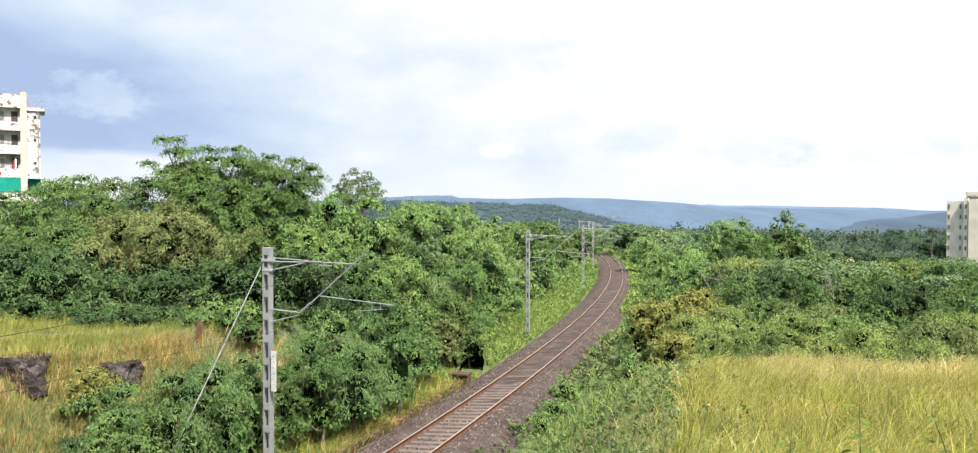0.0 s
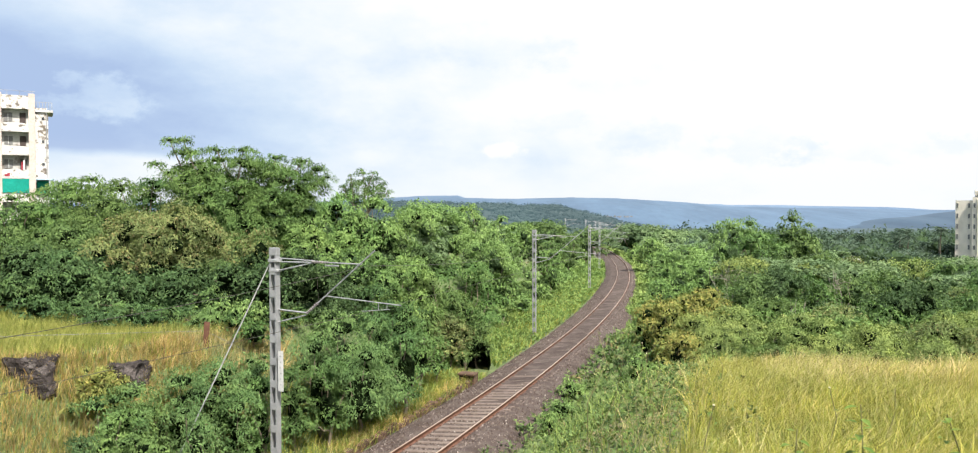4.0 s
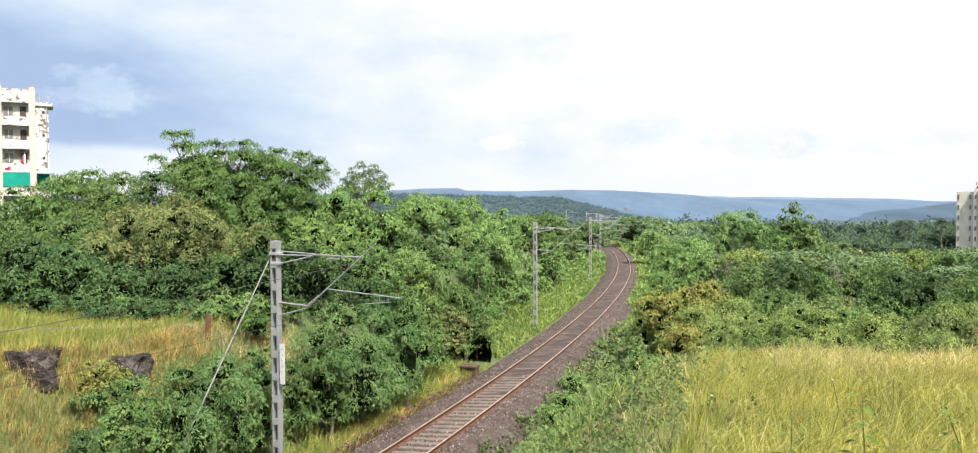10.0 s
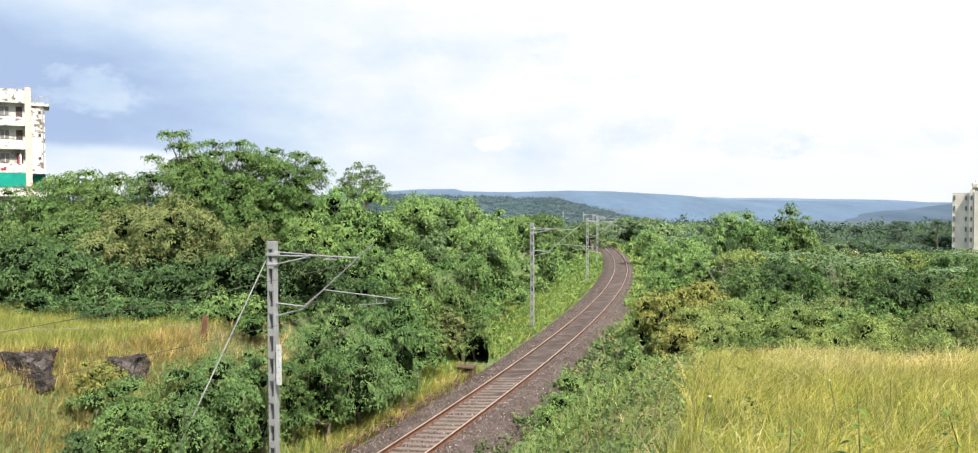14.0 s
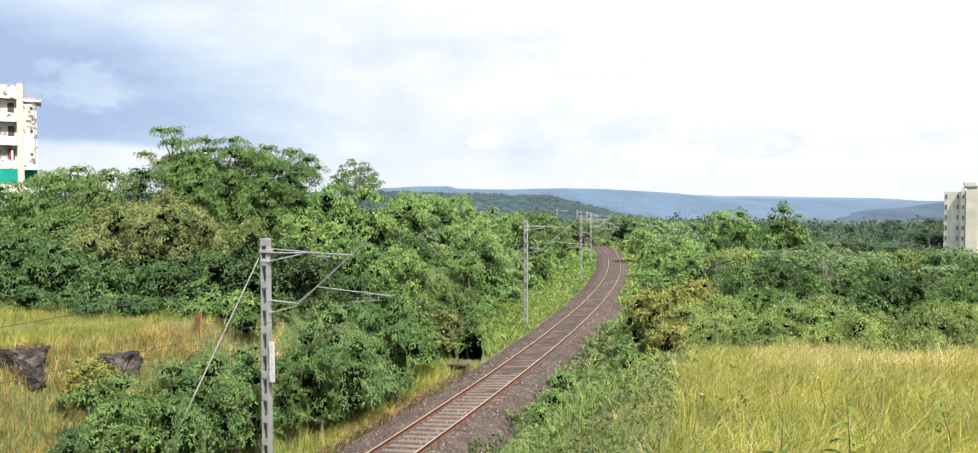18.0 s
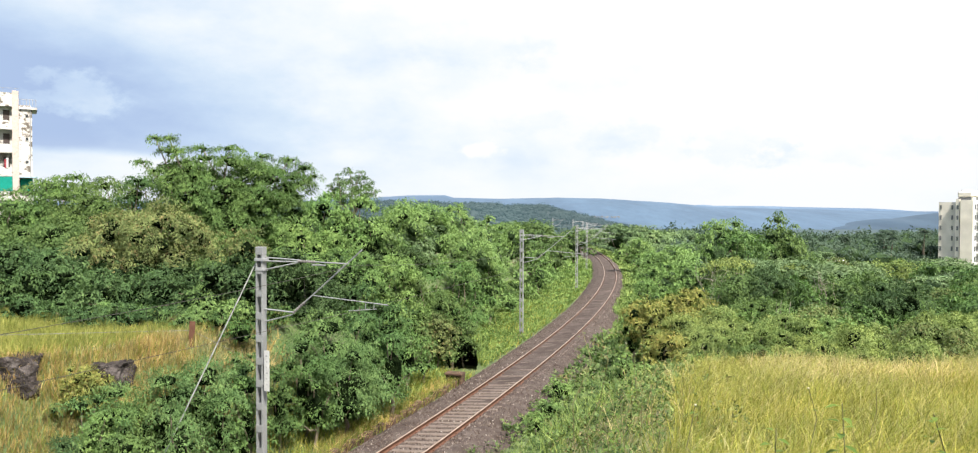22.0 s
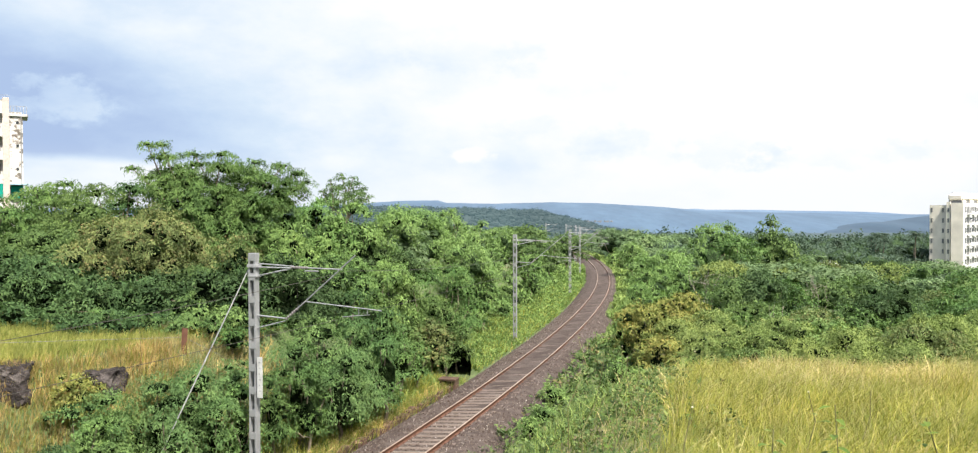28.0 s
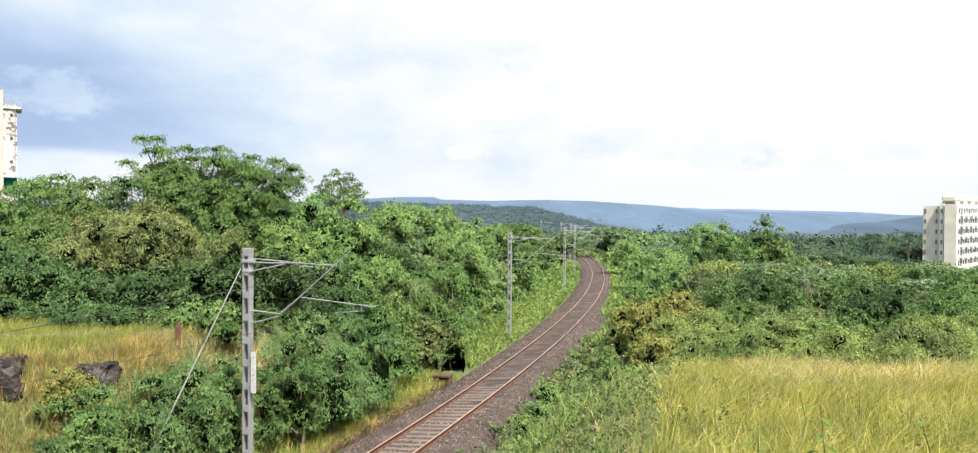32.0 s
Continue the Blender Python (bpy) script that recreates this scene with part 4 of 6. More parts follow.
plant("PLUME", -8.0, 55.0, 9.5, 2.6)
plant("LIGHT", -6.2, 60.0, 9.3, 2.8)
plant("LIGHT", -7.9, 45.0, 6.5, 2.7)
plant("LIGHT", -5.4, 48.0, 5.9, 2.5)
plant("BUSH", -6.7, 34.0, 4.4, 1.5)
plant("BUSH", -4.1, 36.0, 3.8, 1.3)
plant("BUSH", -5.3, 34.5, 3.8, 1.2)
plant("BUSH", -7.1, 32.0, 3.6, 1.3)
plant("BUSH", -5.6, 32.5, 3.2, 1.4)
plant("FEATHER", -4.7, 37.0, 2.5, 0.9)
plant("FEATHER", -6.6, 31.0, 2.8, 1.0)
plant("BROAD", -7.7, 30.0, 2.9, 0.7)
plant("FEATHER", -5.5, 34.5, 1.5, 0.7)
plant("SHADED", -5.5, 38.0, 5.0, 1.8)
plant("DARK", -7.9, 38.0, 5.3, 1.8)
plant("FEATHER", -3.9, 41.0, 3.1, 1.2)
plant("OLIVE", -2.6, 46.5, 2.7, 1.3)
plant("BROAD", -1.95, 46.3, 0.6, 0.35)
plant("BROAD", -1.1, 47.6, 1.9, 0.9)
plant("BROAD", -3.2, 48.0, 4.6, 2.1)
plant("FEATHER", -3.2, 43.0, 1.5, 0.7)
plant("FEATHER", -2.2, 52.0, 5.3, 2.2)
plant("PLUME", -4.6, 70.0, 9.2, 3.0)
plant("PLUME", -2.9, 85.0, 9.3, 2.0)
plant("LIGHT", 0.9, 75.0, 8.1, 2.9)
plant("FEATHER", -1.0, 54.0, 3.9, 1.5)
plant("PLUME", 0.6, 66.0, 4.3, 1.6)
plant("BROAD", 5.7, 95.0, 7.2, 3.4)
plant("PLUME", 6.3, 88.0, 4.2, 1.7)
plant("BROAD", 10.2, 112.0, 5.5, 3.1)
plant("BROAD", 15.5, 135.0, 5.4, 3.2)
plant("LIGHT", -1.0, 66.0, 7.2, 2.9)
plant("BUSH", -10.5, 26.8, 3.4, 1.3)
plant("BUSH", -9.8, 27.8, 3.5, 1.1)
plant("BUSH", -9.0, 29.6, 3.4, 0.8)
plant("LIGHT", -8.3, 28.0, 2.8, 0.7)
plant("BUSH", -11.8, 25.4, 3.1, 0.8)
plant("BUSH", -9.0, 27.5, 2.6, 0.8)
plant("LIGHT", -11.4, 26.6, 2.4, 0.9)
plant("BUSH", -8.9, 23.4, 3.0, 0.7)
plant("LIGHT", -11.5, 24.0, 2.7, 0.8)
plant("FEATHER", -9.0, 27.5, 1.3, 0.6)
plant("YELLOW", -13.2, 26.2, 3.6, 1.1)
plant("BUSH", -12.2, 25.0, 2.9, 0.9)
plant("DARK", -11.7, 22.0, 2.4, 0.6)
plant("FEATHER", -13.6, 32.3, 4.6, 1.1)
plant("LIGHT", -11.3, 31.4, 4.3, 0.7)
plant("LIGHT", -15.5, 33.0, 4.3, 0.8)
plant("FEATHER", -10.3, 31.0, 3.8, 0.7)
plant("DARK", -8.5, 37.0, 4.5, 1.2)
plant("FEATHER", -9.0, 34.5, 4.0, 0.9)
plant("BROAD", -10.6, 23.0, 2.2, 0.7)
plant("BROAD", -22.8, 40.0, 4.8, 1.4)
plant("FEATHER", -10.7, 34.0, 3.8, 1.1)
plant("SHADED", -10.2, 35.0, 4.5, 1.0)
plant("SHADED", -20.2, 36.0, 6.3, 3.0)
plant("SHADED", -16.2, 35.5, 6.1, 2.8)
plant("SHADED", -13.3, 35.0, 5.6, 1.9)
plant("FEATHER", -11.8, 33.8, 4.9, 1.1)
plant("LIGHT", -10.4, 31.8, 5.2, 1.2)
plant("SHADED", -12.9, 31.6, 4.9, 1.1)
plant("SHADED", -14.7, 32.0, 5.0, 1.2)
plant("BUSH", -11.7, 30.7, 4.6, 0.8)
plant("SHADED", -16.9, 32.6, 5.1, 1.2)
plant("SHADED", -19.3, 33.2, 5.2, 1.2)
plant("SHADED", -13.6, 30.9, 4.7, 0.8)
plant("SHADED", -15.6, 31.2, 4.7, 0.8)
plant("LIGHT", -11.7, 33.2, 5.6, 1.2)
plant("FEATHER", -9.5, 31.2, 4.8, 1.1)

rng_verge = np.random.default_rng(88)
for s0, u0 in ((20, -9.5), (24, -8.6), (29, -9.0), (34, -8.2), (39, -9.2), (44, -8.0), (49, -8.8), (55, -7.9), (61, -9.0), (67, -8.0), (74, -8.6), (82, -8.0), (90, -8.6), (99, -7.6), (108, -8.0)):
    q = on_track(s0, u0 + rng_verge.uniform(-0.6, 0.6))
    gz = float(ground_z(q[0:1], q[1:2])[0])
    plant(("LIGHT", "PLUME", "LIGHT", "BROAD")[int(rng_verge.integers(4))], float(q[0]), float(q[1]), gz + rng_verge.uniform(1.5, 2.6), rng_verge.uniform(1.1, 1.7))

# the thicket beyond the meadow
plant("PLUME", 20.6, 95.0, 3.8, 2.6)
plant("PLUME", 22.0, 90.0, 4.6, 2.8)
plant("LIGHT", 24.1, 122.0, 4.3, 2.9)
plant("PLUME", 17.2, 75.0, 3.7, 2.4)
plant("PLUME", 14.6, 70.0, 2.7, 1.7)
plant("PLUME", 20.0, 78.0, 4.1, 2.8)
plant("PLUME", 28.1, 95.0, 7.7, 4.1)
plant("UPRIGHT", 34.6, 92.0, 8.3, 2.3)
plant("UPRIGHT", 35.2, 91.0, 5.6, 3.0)
plant("FEATHER", 29.1, 88.0, 6.2, 3.1)
plant("YELLOW", 9.9, 46.5, 3.6, 1.7)
plant("YELLOW", 12.6, 49.0, 3.9, 1.9)
plant("SCRUB", 11.3, 45.0, 2.9, 1.6)
plant("SCRUB", 13.6, 46.0, 3.0, 1.6)
plant("SCRUB", 10.6, 38.0, 3.1, 1.9)
plant("YELLOW", 8.8, 38.0, 3.0, 1.2)
plant("BROAD", 20.3, 62.0, 4.1, 2.7)
plant("DARK", 22.0, 62.0, 4.3, 2.4)
plant("SCRUB", 23.3, 75.0, 4.3, 2.9)
plant("DARK", 25.8, 50.0, 4.3, 2.6)
plant("OLIVE", 35.4, 60.0, 2.8, 2.6)
plant("OLIVE", 18.0, 42.0, 3.7, 2.1)
plant("SCRUB", 14.3, 36.0, 4.0, 2.4)
plant("SCRUB", 15.5, 32.0, 4.1, 1.9)
plant("OLIVE", 20.3, 36.0, 3.8, 2.0)
plant("SCRUB", 12.3, 36.0, 3.5, 2.0)
plant("FEATHER", 34.2, 55.0, 3.3, 3.2)
plant("SCRUB", 12.1, 28.0, 4.3, 1.7)
plant("BROAD", 9.4, 27.0, 4.2, 1.2)
plant("SCRUB", 15.3, 28.0, 4.2, 1.3)
plant("LIGHT", 7.5, 27.0, 3.9, 0.8)
plant("LIGHT", 6.5, 36.0, 2.3, 0.6)
plant("LIGHT", 8.9, 47.0, 2.7, 0.9)
plant("LIGHT", 6.0, 30.0, 3.0, 0.6)
plant("LIGHT", 2.9, 35.6, 0.2, 0.55)
plant("LIGHT", 2.2, 33.2, 0.0, 0.4)
plant("LIGHT", 3.9, 39.5, 0.3, 0.6)
plant("SCRUB", 34.5, 85.0, 3.0, 3.0)
plant("OLIVE", 42.3, 95.0, 3.0, 3.4)
plant("SCRUB", 46.4, 90.0, 3.0, 3.5)
plant("FEATHER", 49.2, 85.0, 3.0, 3.3)
plant("BROAD", 44.4, 70.0, 3.5, 3.0)


def fill(points, kinds, low, high, seed, wide=1.0):
    """More trees of the same kinds over a stretch of land."""
    rng = np.random.default_rng(seed)
    for x, y in points:
        tpl = kinds[rng.integers(len(kinds))]
        h, r = SIZE[tpl.name]
        tall = rng.uniform(low, high) * (0.62 if x > 0.36 * y and y > 88 else 1.0)
        set_down(tpl, float(x), float(y), tall / h, float(rng.uniform(0, 360)), wide=tall / h * wide * rng.uniform(0.95, 1.3))


def scatter(n, x0, x1, y0, y1, keep, gap, seed):
    rng = np.random.default_rng(seed)
    out = []
    for _ in range(n * 30):
        x, y = rng.uniform(x0, x1), rng.uniform(y0, y1)
        s, u = along(x, y)
        if keep(x, y, u[0]) and all((x - a) ** 2 + (y - b) ** 2 > gap * gap for a, b in out):
            out.append((x, y))
            if len(out) == n:
                break
    return out


# Added filler bushes: their large near-black cores stand for shade under the trees.
UNDER = make_plant(h=2.4, radius=1.9, size=0.24, category="bush", seed=260, cover=0.38, **dict(KINDS["DARK"], name="understory_bush", label="dark bush added to fill and darken the gaps under the trees", group="bushes under the trees", core=0.95))
in_view = lambda x, y, m=1.0: abs(x) < 0.68 * y + 6 * m
fill(scatter(46, -75, 0, 56, 130, lambda x, y, u: -70 < u < -13 and in_view(x, y), 4.2, 31), [BF, BB, BL, BD, BF, BL2, BB2], 3.6, 5.2, 32)
rng_under = np.random.default_rng(78)
for x, y in scatter(52, -34, 0, 33.5, 60, lambda x, y, u: -34 < u < -8.8 - 0.12 * max(0.0, y - 40) and in_view(x, y, 0.3) and (y > 36.5 or x > -11.5), 2.6, 79):
    set_down(UNDER, x, y, float(rng_under.uniform(0.75, 1.35)), float(rng_under.uniform(0, 360)), wide=float(rng_under.uniform(0.9, 1.4)))
rng_scrub = np.random.default_rng(77)
for x, y in scatter(27, 8, 56, 39, 74, lambda x, y, u: u > 8 and x - 3.2 > 0.172 * y and in_view(x, y), 4.3, 76):
    kind = (("SCRUB", "SCRUB", "LIGHT", "SCRUB") if y < 48 else ("DARK", "BROAD", "DARK", "FEATHER"))[int(rng_scrub.integers(4))]
    gz = float(ground_z(np.array([x]), np.array([y]))[0])
    plant(kind, x, y, gz + rng_scrub.uniform(2.3, 3.7), rng_scrub.uniform(2.0, 3.2))
fill(scatter(74, 4, 130, 72, 175, lambda x, y, u: u > 8 and x - 3.2 > 0.172 * y and in_view(x, y) and not (x > 0.5 * y and y > 95) and not (0.43 < x / y < 0.51 and y > 100), 4.8, 33), [BB, BL, BD, BL2, BD, BB2, BF], 2.6, 4.0, 34, 1.25)
fill(scatter(26, -60, 20, 125, 230, lambda x, y, u: u < -9 and in_view(x, y), 6.0, 35), [BB, BL, BD], 4.5, 6.5, 36, 1.2)


# light green trees on the outside of the bend
for k, (x, y, h) in enumerate(((31.5, 160, 5.6), (36, 168, 6.2), (30.5, 178, 6.4), (35, 186, 6.8), (40.5, 176, 6.0), (45, 190, 6.6), (37, 205, 7.2), (31, 216, 7.0), (50, 182, 5.8), (44, 210, 7.0), (52, 205, 6.4), (38, 150, 4.6), (43, 160, 4.8))):
    tpl = (BL2, BL, BB2, BL2)[k % 4]
    set_down(tpl, x, y, h / SIZE[tpl.name][0], 67.0 * k, wide=h / SIZE[tpl.name][0] * 1.25)


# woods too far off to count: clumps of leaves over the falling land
# Valley woods: the bluish base colour holds the haze.
HAZY_LEAF = leaf_material("hazed_far_leaf", (0.05, 0.075, 0.072), (0.066, 0.095, 0.092), (0.09, 0.122, 0.118), even=0.4)


def far_woods(name, label, x0, x1, y0, y1, n, size, leaf, seed, lift=0.0, keep=None):
    rng = np.random.default_rng(seed)
    x, y = rng.uniform(x0, x1, n), y0 + (y1 - y0) * rng.uniform(0, 1, n) ** 1.3
    s, u = along(x, y)
    ok = (np.abs(x) < 0.7 * y + 10) & (np.abs(u) > 9) & (~((x > 0.52 * y) & (y < 262)) if y1 != 222 else x > 0.47 * y)
    if keep:
        ok = keep(x, y)
    x, y = x[ok], y[ok]
    z = ground_z(x, y)
    c = np.stack([x, y, z + lift], -1)
    rr = size * rng.uniform(0.7, 1.4, len(x))
    lobes = [(p, np.array([q, q, q * 0.8])) for p, q in zip(c, rr)]
    v, f = spray_leaves(lobes, "broad", size * 0.42, 0.3, rng, -0.1, -200.0)
    wood = tagged(new(name, mesh_from(name, v, f, leaf)), label, "woods", kind="stuff")
    mpart("inner_foliage", blob_mesh("inner_foliage", lobes, 0.8, GAP_SHADE_HAZED, rng), wood)
    return wood


far_woods("distant_woods", "distant dark green woods on the falling land", -150, 330, 165, 420, 950, 3.2, LEAF_FAR_HAZED, 41, 1.6)
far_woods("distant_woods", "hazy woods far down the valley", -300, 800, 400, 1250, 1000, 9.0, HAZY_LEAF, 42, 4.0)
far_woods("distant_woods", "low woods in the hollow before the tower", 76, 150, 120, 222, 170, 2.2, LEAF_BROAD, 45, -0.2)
far_woods("distant_woods", "dark woods round the foot of the palms", 60, 190, 246, 310, 300, 4.6, LEAF_FAR_HAZED, 44, 3.6)
far_woods("distant_woods", "dark woods filling the hollow beside the tower", 70, 140, 172, 256, 420, 3.3, LEAF_FAR_HAZED, 46, 1.9, lambda x, y: (x > 0.4 * y) & (x < 0.585 * y - 3))
far_woods("distant_woods", "dark undergrowth in the hollow beside the tower", 70, 140, 172, 256, 260, 3.0, LEAF_FAR_HAZED, 47, 0.2, lambda x, y: (x > 0.4 * y) & (x < 0.585 * y - 3))


def ridge_woods():
    """Tree crowns along the wooded ridge."""
    rng = np.random.default_rng(43)
    n = 1700
    x, k = rng.uniform(-330, 320, n), rng.uniform(0.3, 0.86, n)
    z = -40 + (RIDGE(x) + 40) * np.sin(np.clip(k / 0.8, 0, 1) * np.pi / 2) ** 0.9
    z = z + 2.2 * lumps(x, k * 340, 60, 27) * k + 6.6 * lumps(x, k * 340, 300, 28) * np.clip(1 - np.abs(k - 0.45) * 2.2, 0, 1)
    c = np.stack([x, 1000 - 340 * (1 - k), z + 0.5], -1)
    rr = rng.uniform(4.0, 7.0, n)
    d = sphere_points(n * 8, rng, 0.0)
    at = np.repeat(c, 8, 0) + d * np.repeat(rr, 8)[:, None] * np.array([1, 1, 0.6])
    v, f = sprigs(at, unit(d + np.array([0, 0, 0.4])), 2.0, rng, True)
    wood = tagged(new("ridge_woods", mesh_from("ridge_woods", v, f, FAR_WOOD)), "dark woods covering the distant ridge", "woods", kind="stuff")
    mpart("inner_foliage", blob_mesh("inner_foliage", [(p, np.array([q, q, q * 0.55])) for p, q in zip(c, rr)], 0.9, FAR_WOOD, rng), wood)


ridge_woods()


# ---------------------------------------------------------------- grass and weeds
def blades(x, y, height, width, lean, rng, z=None):
    """Bent blades: five corners and three faces each."""
    n = len(x)
    base = np.stack([x, y, (ground_z(x, y) if z is None else z) - 0.03], -1)
    a = rng.uniform(0, 2 * np.pi, n)
    side = np.stack([np.cos(a), np.sin(a), 0 * a], -1) * (width * rng.uniform(0.6, 1.3, n))[:, None]
    bend = np.stack([rng.normal(0.35, 0.6, n), rng.normal(-0.1, 0.6, n), 0 * a], -1) * lean
    h = (height * rng.uniform(0.5, 1.25, n) * (1 + 0.22 * lumps(x, y, 1.7, 12)))[:, None]
    up = np.array([0, 0, 1.0])
    mid = base + up * h * 0.6 + bend * h * 0.35
    tip = base + up * h * (1 - 0.2 * np.linalg.norm(bend, axis=1, keepdims=True)) + bend * h
    v = np.stack([base - side, base + side, mid + side * 0.8, mid - side * 0.8, tip], 1).reshape(-1, 3)
    i = np.arange(n)[:, None] * 5
    f = np.concatenate([i + np.array([[0, 1, 2]]), i + np.array([[0, 2, 3]]), i + np.array([[3, 2, 4]])], 1).reshape(-1, 3)
    return v, f


def grass(name, label, n, x0, x1, y0, y1, keep, height, width, lean, material, seed, near=1.0):
    rng = np.random.default_rng(seed)
    x = rng.uniform(x0, x1, n)
    y = y0 + (y1 - y0) * rng.uniform(0, 1, n) ** near
    s, u = along(x, y)
    k = keep(x, y, u)
    v, f = blades(x[k], y[k], height, width, lean, rng)
    return tagged(new(name, mesh_from(name, v, f, material)), label, "grass", kind="stuff")


hollow = lambda x, y: np.hypot((x + 1.3) / 1.3, (y - 47.5) / 2.6) < 1.0
meadow = lambda x, y, u: (x > -0.2 + 0.27 * y + (0.12 + 0.03 * y) * lumps(x, y, 2.6, 8)) & (np.hypot(x, y) > 2.6) & (x < 0.72 * y + 1.5)
grass("meadow_grass", "tall yellow-green grass of the sloping meadow", 190000, -1, 16, 2.4, 20, meadow, 0.62, 0.0036, 0.8, GRASS_GOLD, 51, 1.35)
grass("meadow_undergrowth", "shorter green grass between the tall stalks", 60000, -1, 16, 2.4, 20, meadow, 0.46, 0.0045, 0.7, GRASS_GREEN, 52, 1.3)
grass("dry_edge_grass", "bent dry stalks along the edge of the meadow", 9000, -1, 7, 3.2, 20, lambda x, y, u: (x > -0.5 + 0.2 * y + 0.4 * lumps(x, y, 1.5, 18)) & (x < 0.5 + 0.25 * y) & (lumps(x, y, 2.2, 19) > -0.1), 0.5, 0.0035, 1.3, GRASS_TAN, 73)
grass("dry_meadow_grass", "pale dry grass heads on the far edge of the meadow", 20000, 4, 16, 12.5, 20, lambda x, y, u: (x > 0.25 * y + 1.5) & (lumps(x, y, 5, 14) > -0.08) & (x < 0.72 * y + 1.5), 0.66, 0.0045, 0.8, GRASS_TAN, 59)
grass("meadow_seed_heads", "fine pale seed heads among the meadow grass", 26000, -1, 16, 2.6, 20, meadow, 0.72, 0.0022, 0.7, GRASS_TAN, 80, 1.3)
grass("dry_terrace_grass", "tan dry grass at the end of the terrace", 15000, -13, -7.0, 26, 33, lambda x, y, u: (u < -6.6) & (u > -8.9), 0.36, 0.009, 0.6, GRASS_TAN, 65)
terrace = lambda x, y, u: (-u > 8.0 + 0.95 * np.clip(29.3 - y, 0, 6.5) + 0.6 * lumps(x, y, 4, 9)) & (y > 25)
grass("terrace_grass", "bright yellow-green grass on the terrace above the cutting", 52000, -24, -7, 25, 36, terrace, 0.5, 0.0095, 0.4, TERRACE_GOLD, 53)
grass("terrace_undergrowth", "green grass among the yellow on the terrace", 11000, -24, -7, 25, 37, terrace, 0.5, 0.009, 0.6, GRASS_GREEN, 56)
rim = lambda y: 8.1 + 0.95 * np.clip(29.3 - y, 0, 6.5)
bank = lambda x, y, u: (u < -5.2) & (-u < rim(y))
grass("bank_grass", "dry reddish grass on the face of the cutting", 18000, -22, -5, 17, 34, bank, 0.65, 0.01, 0.7, GRASS_DRY, 54)
grass("bank_face_grass", "tall reddish-tan dry grass on the steep face below the terrace", 46000, -19, -9, 22.5, 29, lambda x, y, u: (-u < rim(y) - 0.35) & (-u > rim(y) - 4.4), 0.5, 0.009, 0.5, GRASS_DRY, 68)
grass("bank_face_grass", "straw-yellow stalks on the steep face below the terrace", 5000, -19, -9, 22.5, 29, lambda x, y, u: (-u < rim(y) - 0.2) & (-u > rim(y) - 4.4), 0.45, 0.0085, 0.7, GRASS_GOLD, 69)
foot = lambda x, y, u: (u < -2.8) & (u > -6.2) & ~hollow(x, y)
kerbside = lambda x, y, u: (u < -2.85 + 0.25 * lumps(x, y, 1.1, 20)) & (u > -3.9)
grass("kerb_grass", "dry reddish grass hanging over the kerb", 18000, -12, 1, 18, 43, kerbside, 0.78, 0.009, 0.9, GRASS_DRY, 71)
grass("cutting_foot_grass", "rank green and yellow grass at the foot of the bank", 21000, -12, 3, 20, 46, foot, 0.6, 0.011, 0.6, GRASS_GREEN, 55)
grass("cutting_foot_dry_grass", "yellowing stalks among the grass at the foot of the bank", 20000, -12, 3, 20, 46, foot, 0.65, 0.009, 0.6, GRASS_GOLD, 66)
grass("bank_green_grass", "green tufts on the face of the cutting", 4000, -22, -5, 17, 34, bank, 0.45, 0.012, 0.7, GRASS_GREEN, 67)




def weeds(name, label, n, keep, s0, s1, u0, u1, size, lift, leaf, seed):
    rng = np.random.default_rng(seed)
    s, u = s0 + (s1 - s0) * rng.uniform(0, 1, n) ** 1.3, rng.uniform(u0, u1, n)
    p = on_track(s, u, 0.0)
    p[:, 2] = np.maximum(ground_z(p[:, 0], p[:, 1]), np.interp(u, prof_u, prof_z, -9, -9) + np.interp(s, TS, TZ)) + rng.uniform(0.0, lift, n) * (0.5 + 0.5 * lumps(p[:, 0], p[:, 1], 2.5, seed))
    k = keep(p[:, 0], p[:, 1], u)
    v, f = sprigs(p[k], unit(rng.normal(0, 0.4, (int(k.sum()), 3)) + np.array([0, 0, 1.0])), size * np.maximum(np.hypot(p[k][:, 0], p[k][:, 1]), 7.0), rng, True)
    return tagged(new(name, mesh_from(name, v, f, leaf)), label, "weeds", kind="stuff")


weeds("bank_weeds", "green weeds and creepers on the bank below the meadow", 9500, lambda x, y, u: (u > 2.3 + 0.5 * lumps(x, y, 2, 7)) & (y > 3.5) & (y < 60) & (x < 0.9 + 0.25 * y), -28, 44, 2.0, 12.5, 0.0075, 0.5, BANK_WEED, 61)
weeds("bank_weeds", "fine weeds and creepers at the top of the bank", 22000, lambda x, y, u: (u > 2.4) & (y > 3.2) & (x < 0.8 + 0.25 * y), -33, -6, 2.4, 13.5, 0.0085, 0.55, BANK_WEED, 64)
grass("bank_top_grass", "thin stalks of grass along the edge of the meadow", 12000, -7, 6, 3.2, 24, lambda x, y, u: (u > 4.5) & (x < 0.6 + 0.25 * y), 0.55, 0.004, 0.9, GRASS_GREEN, 57)
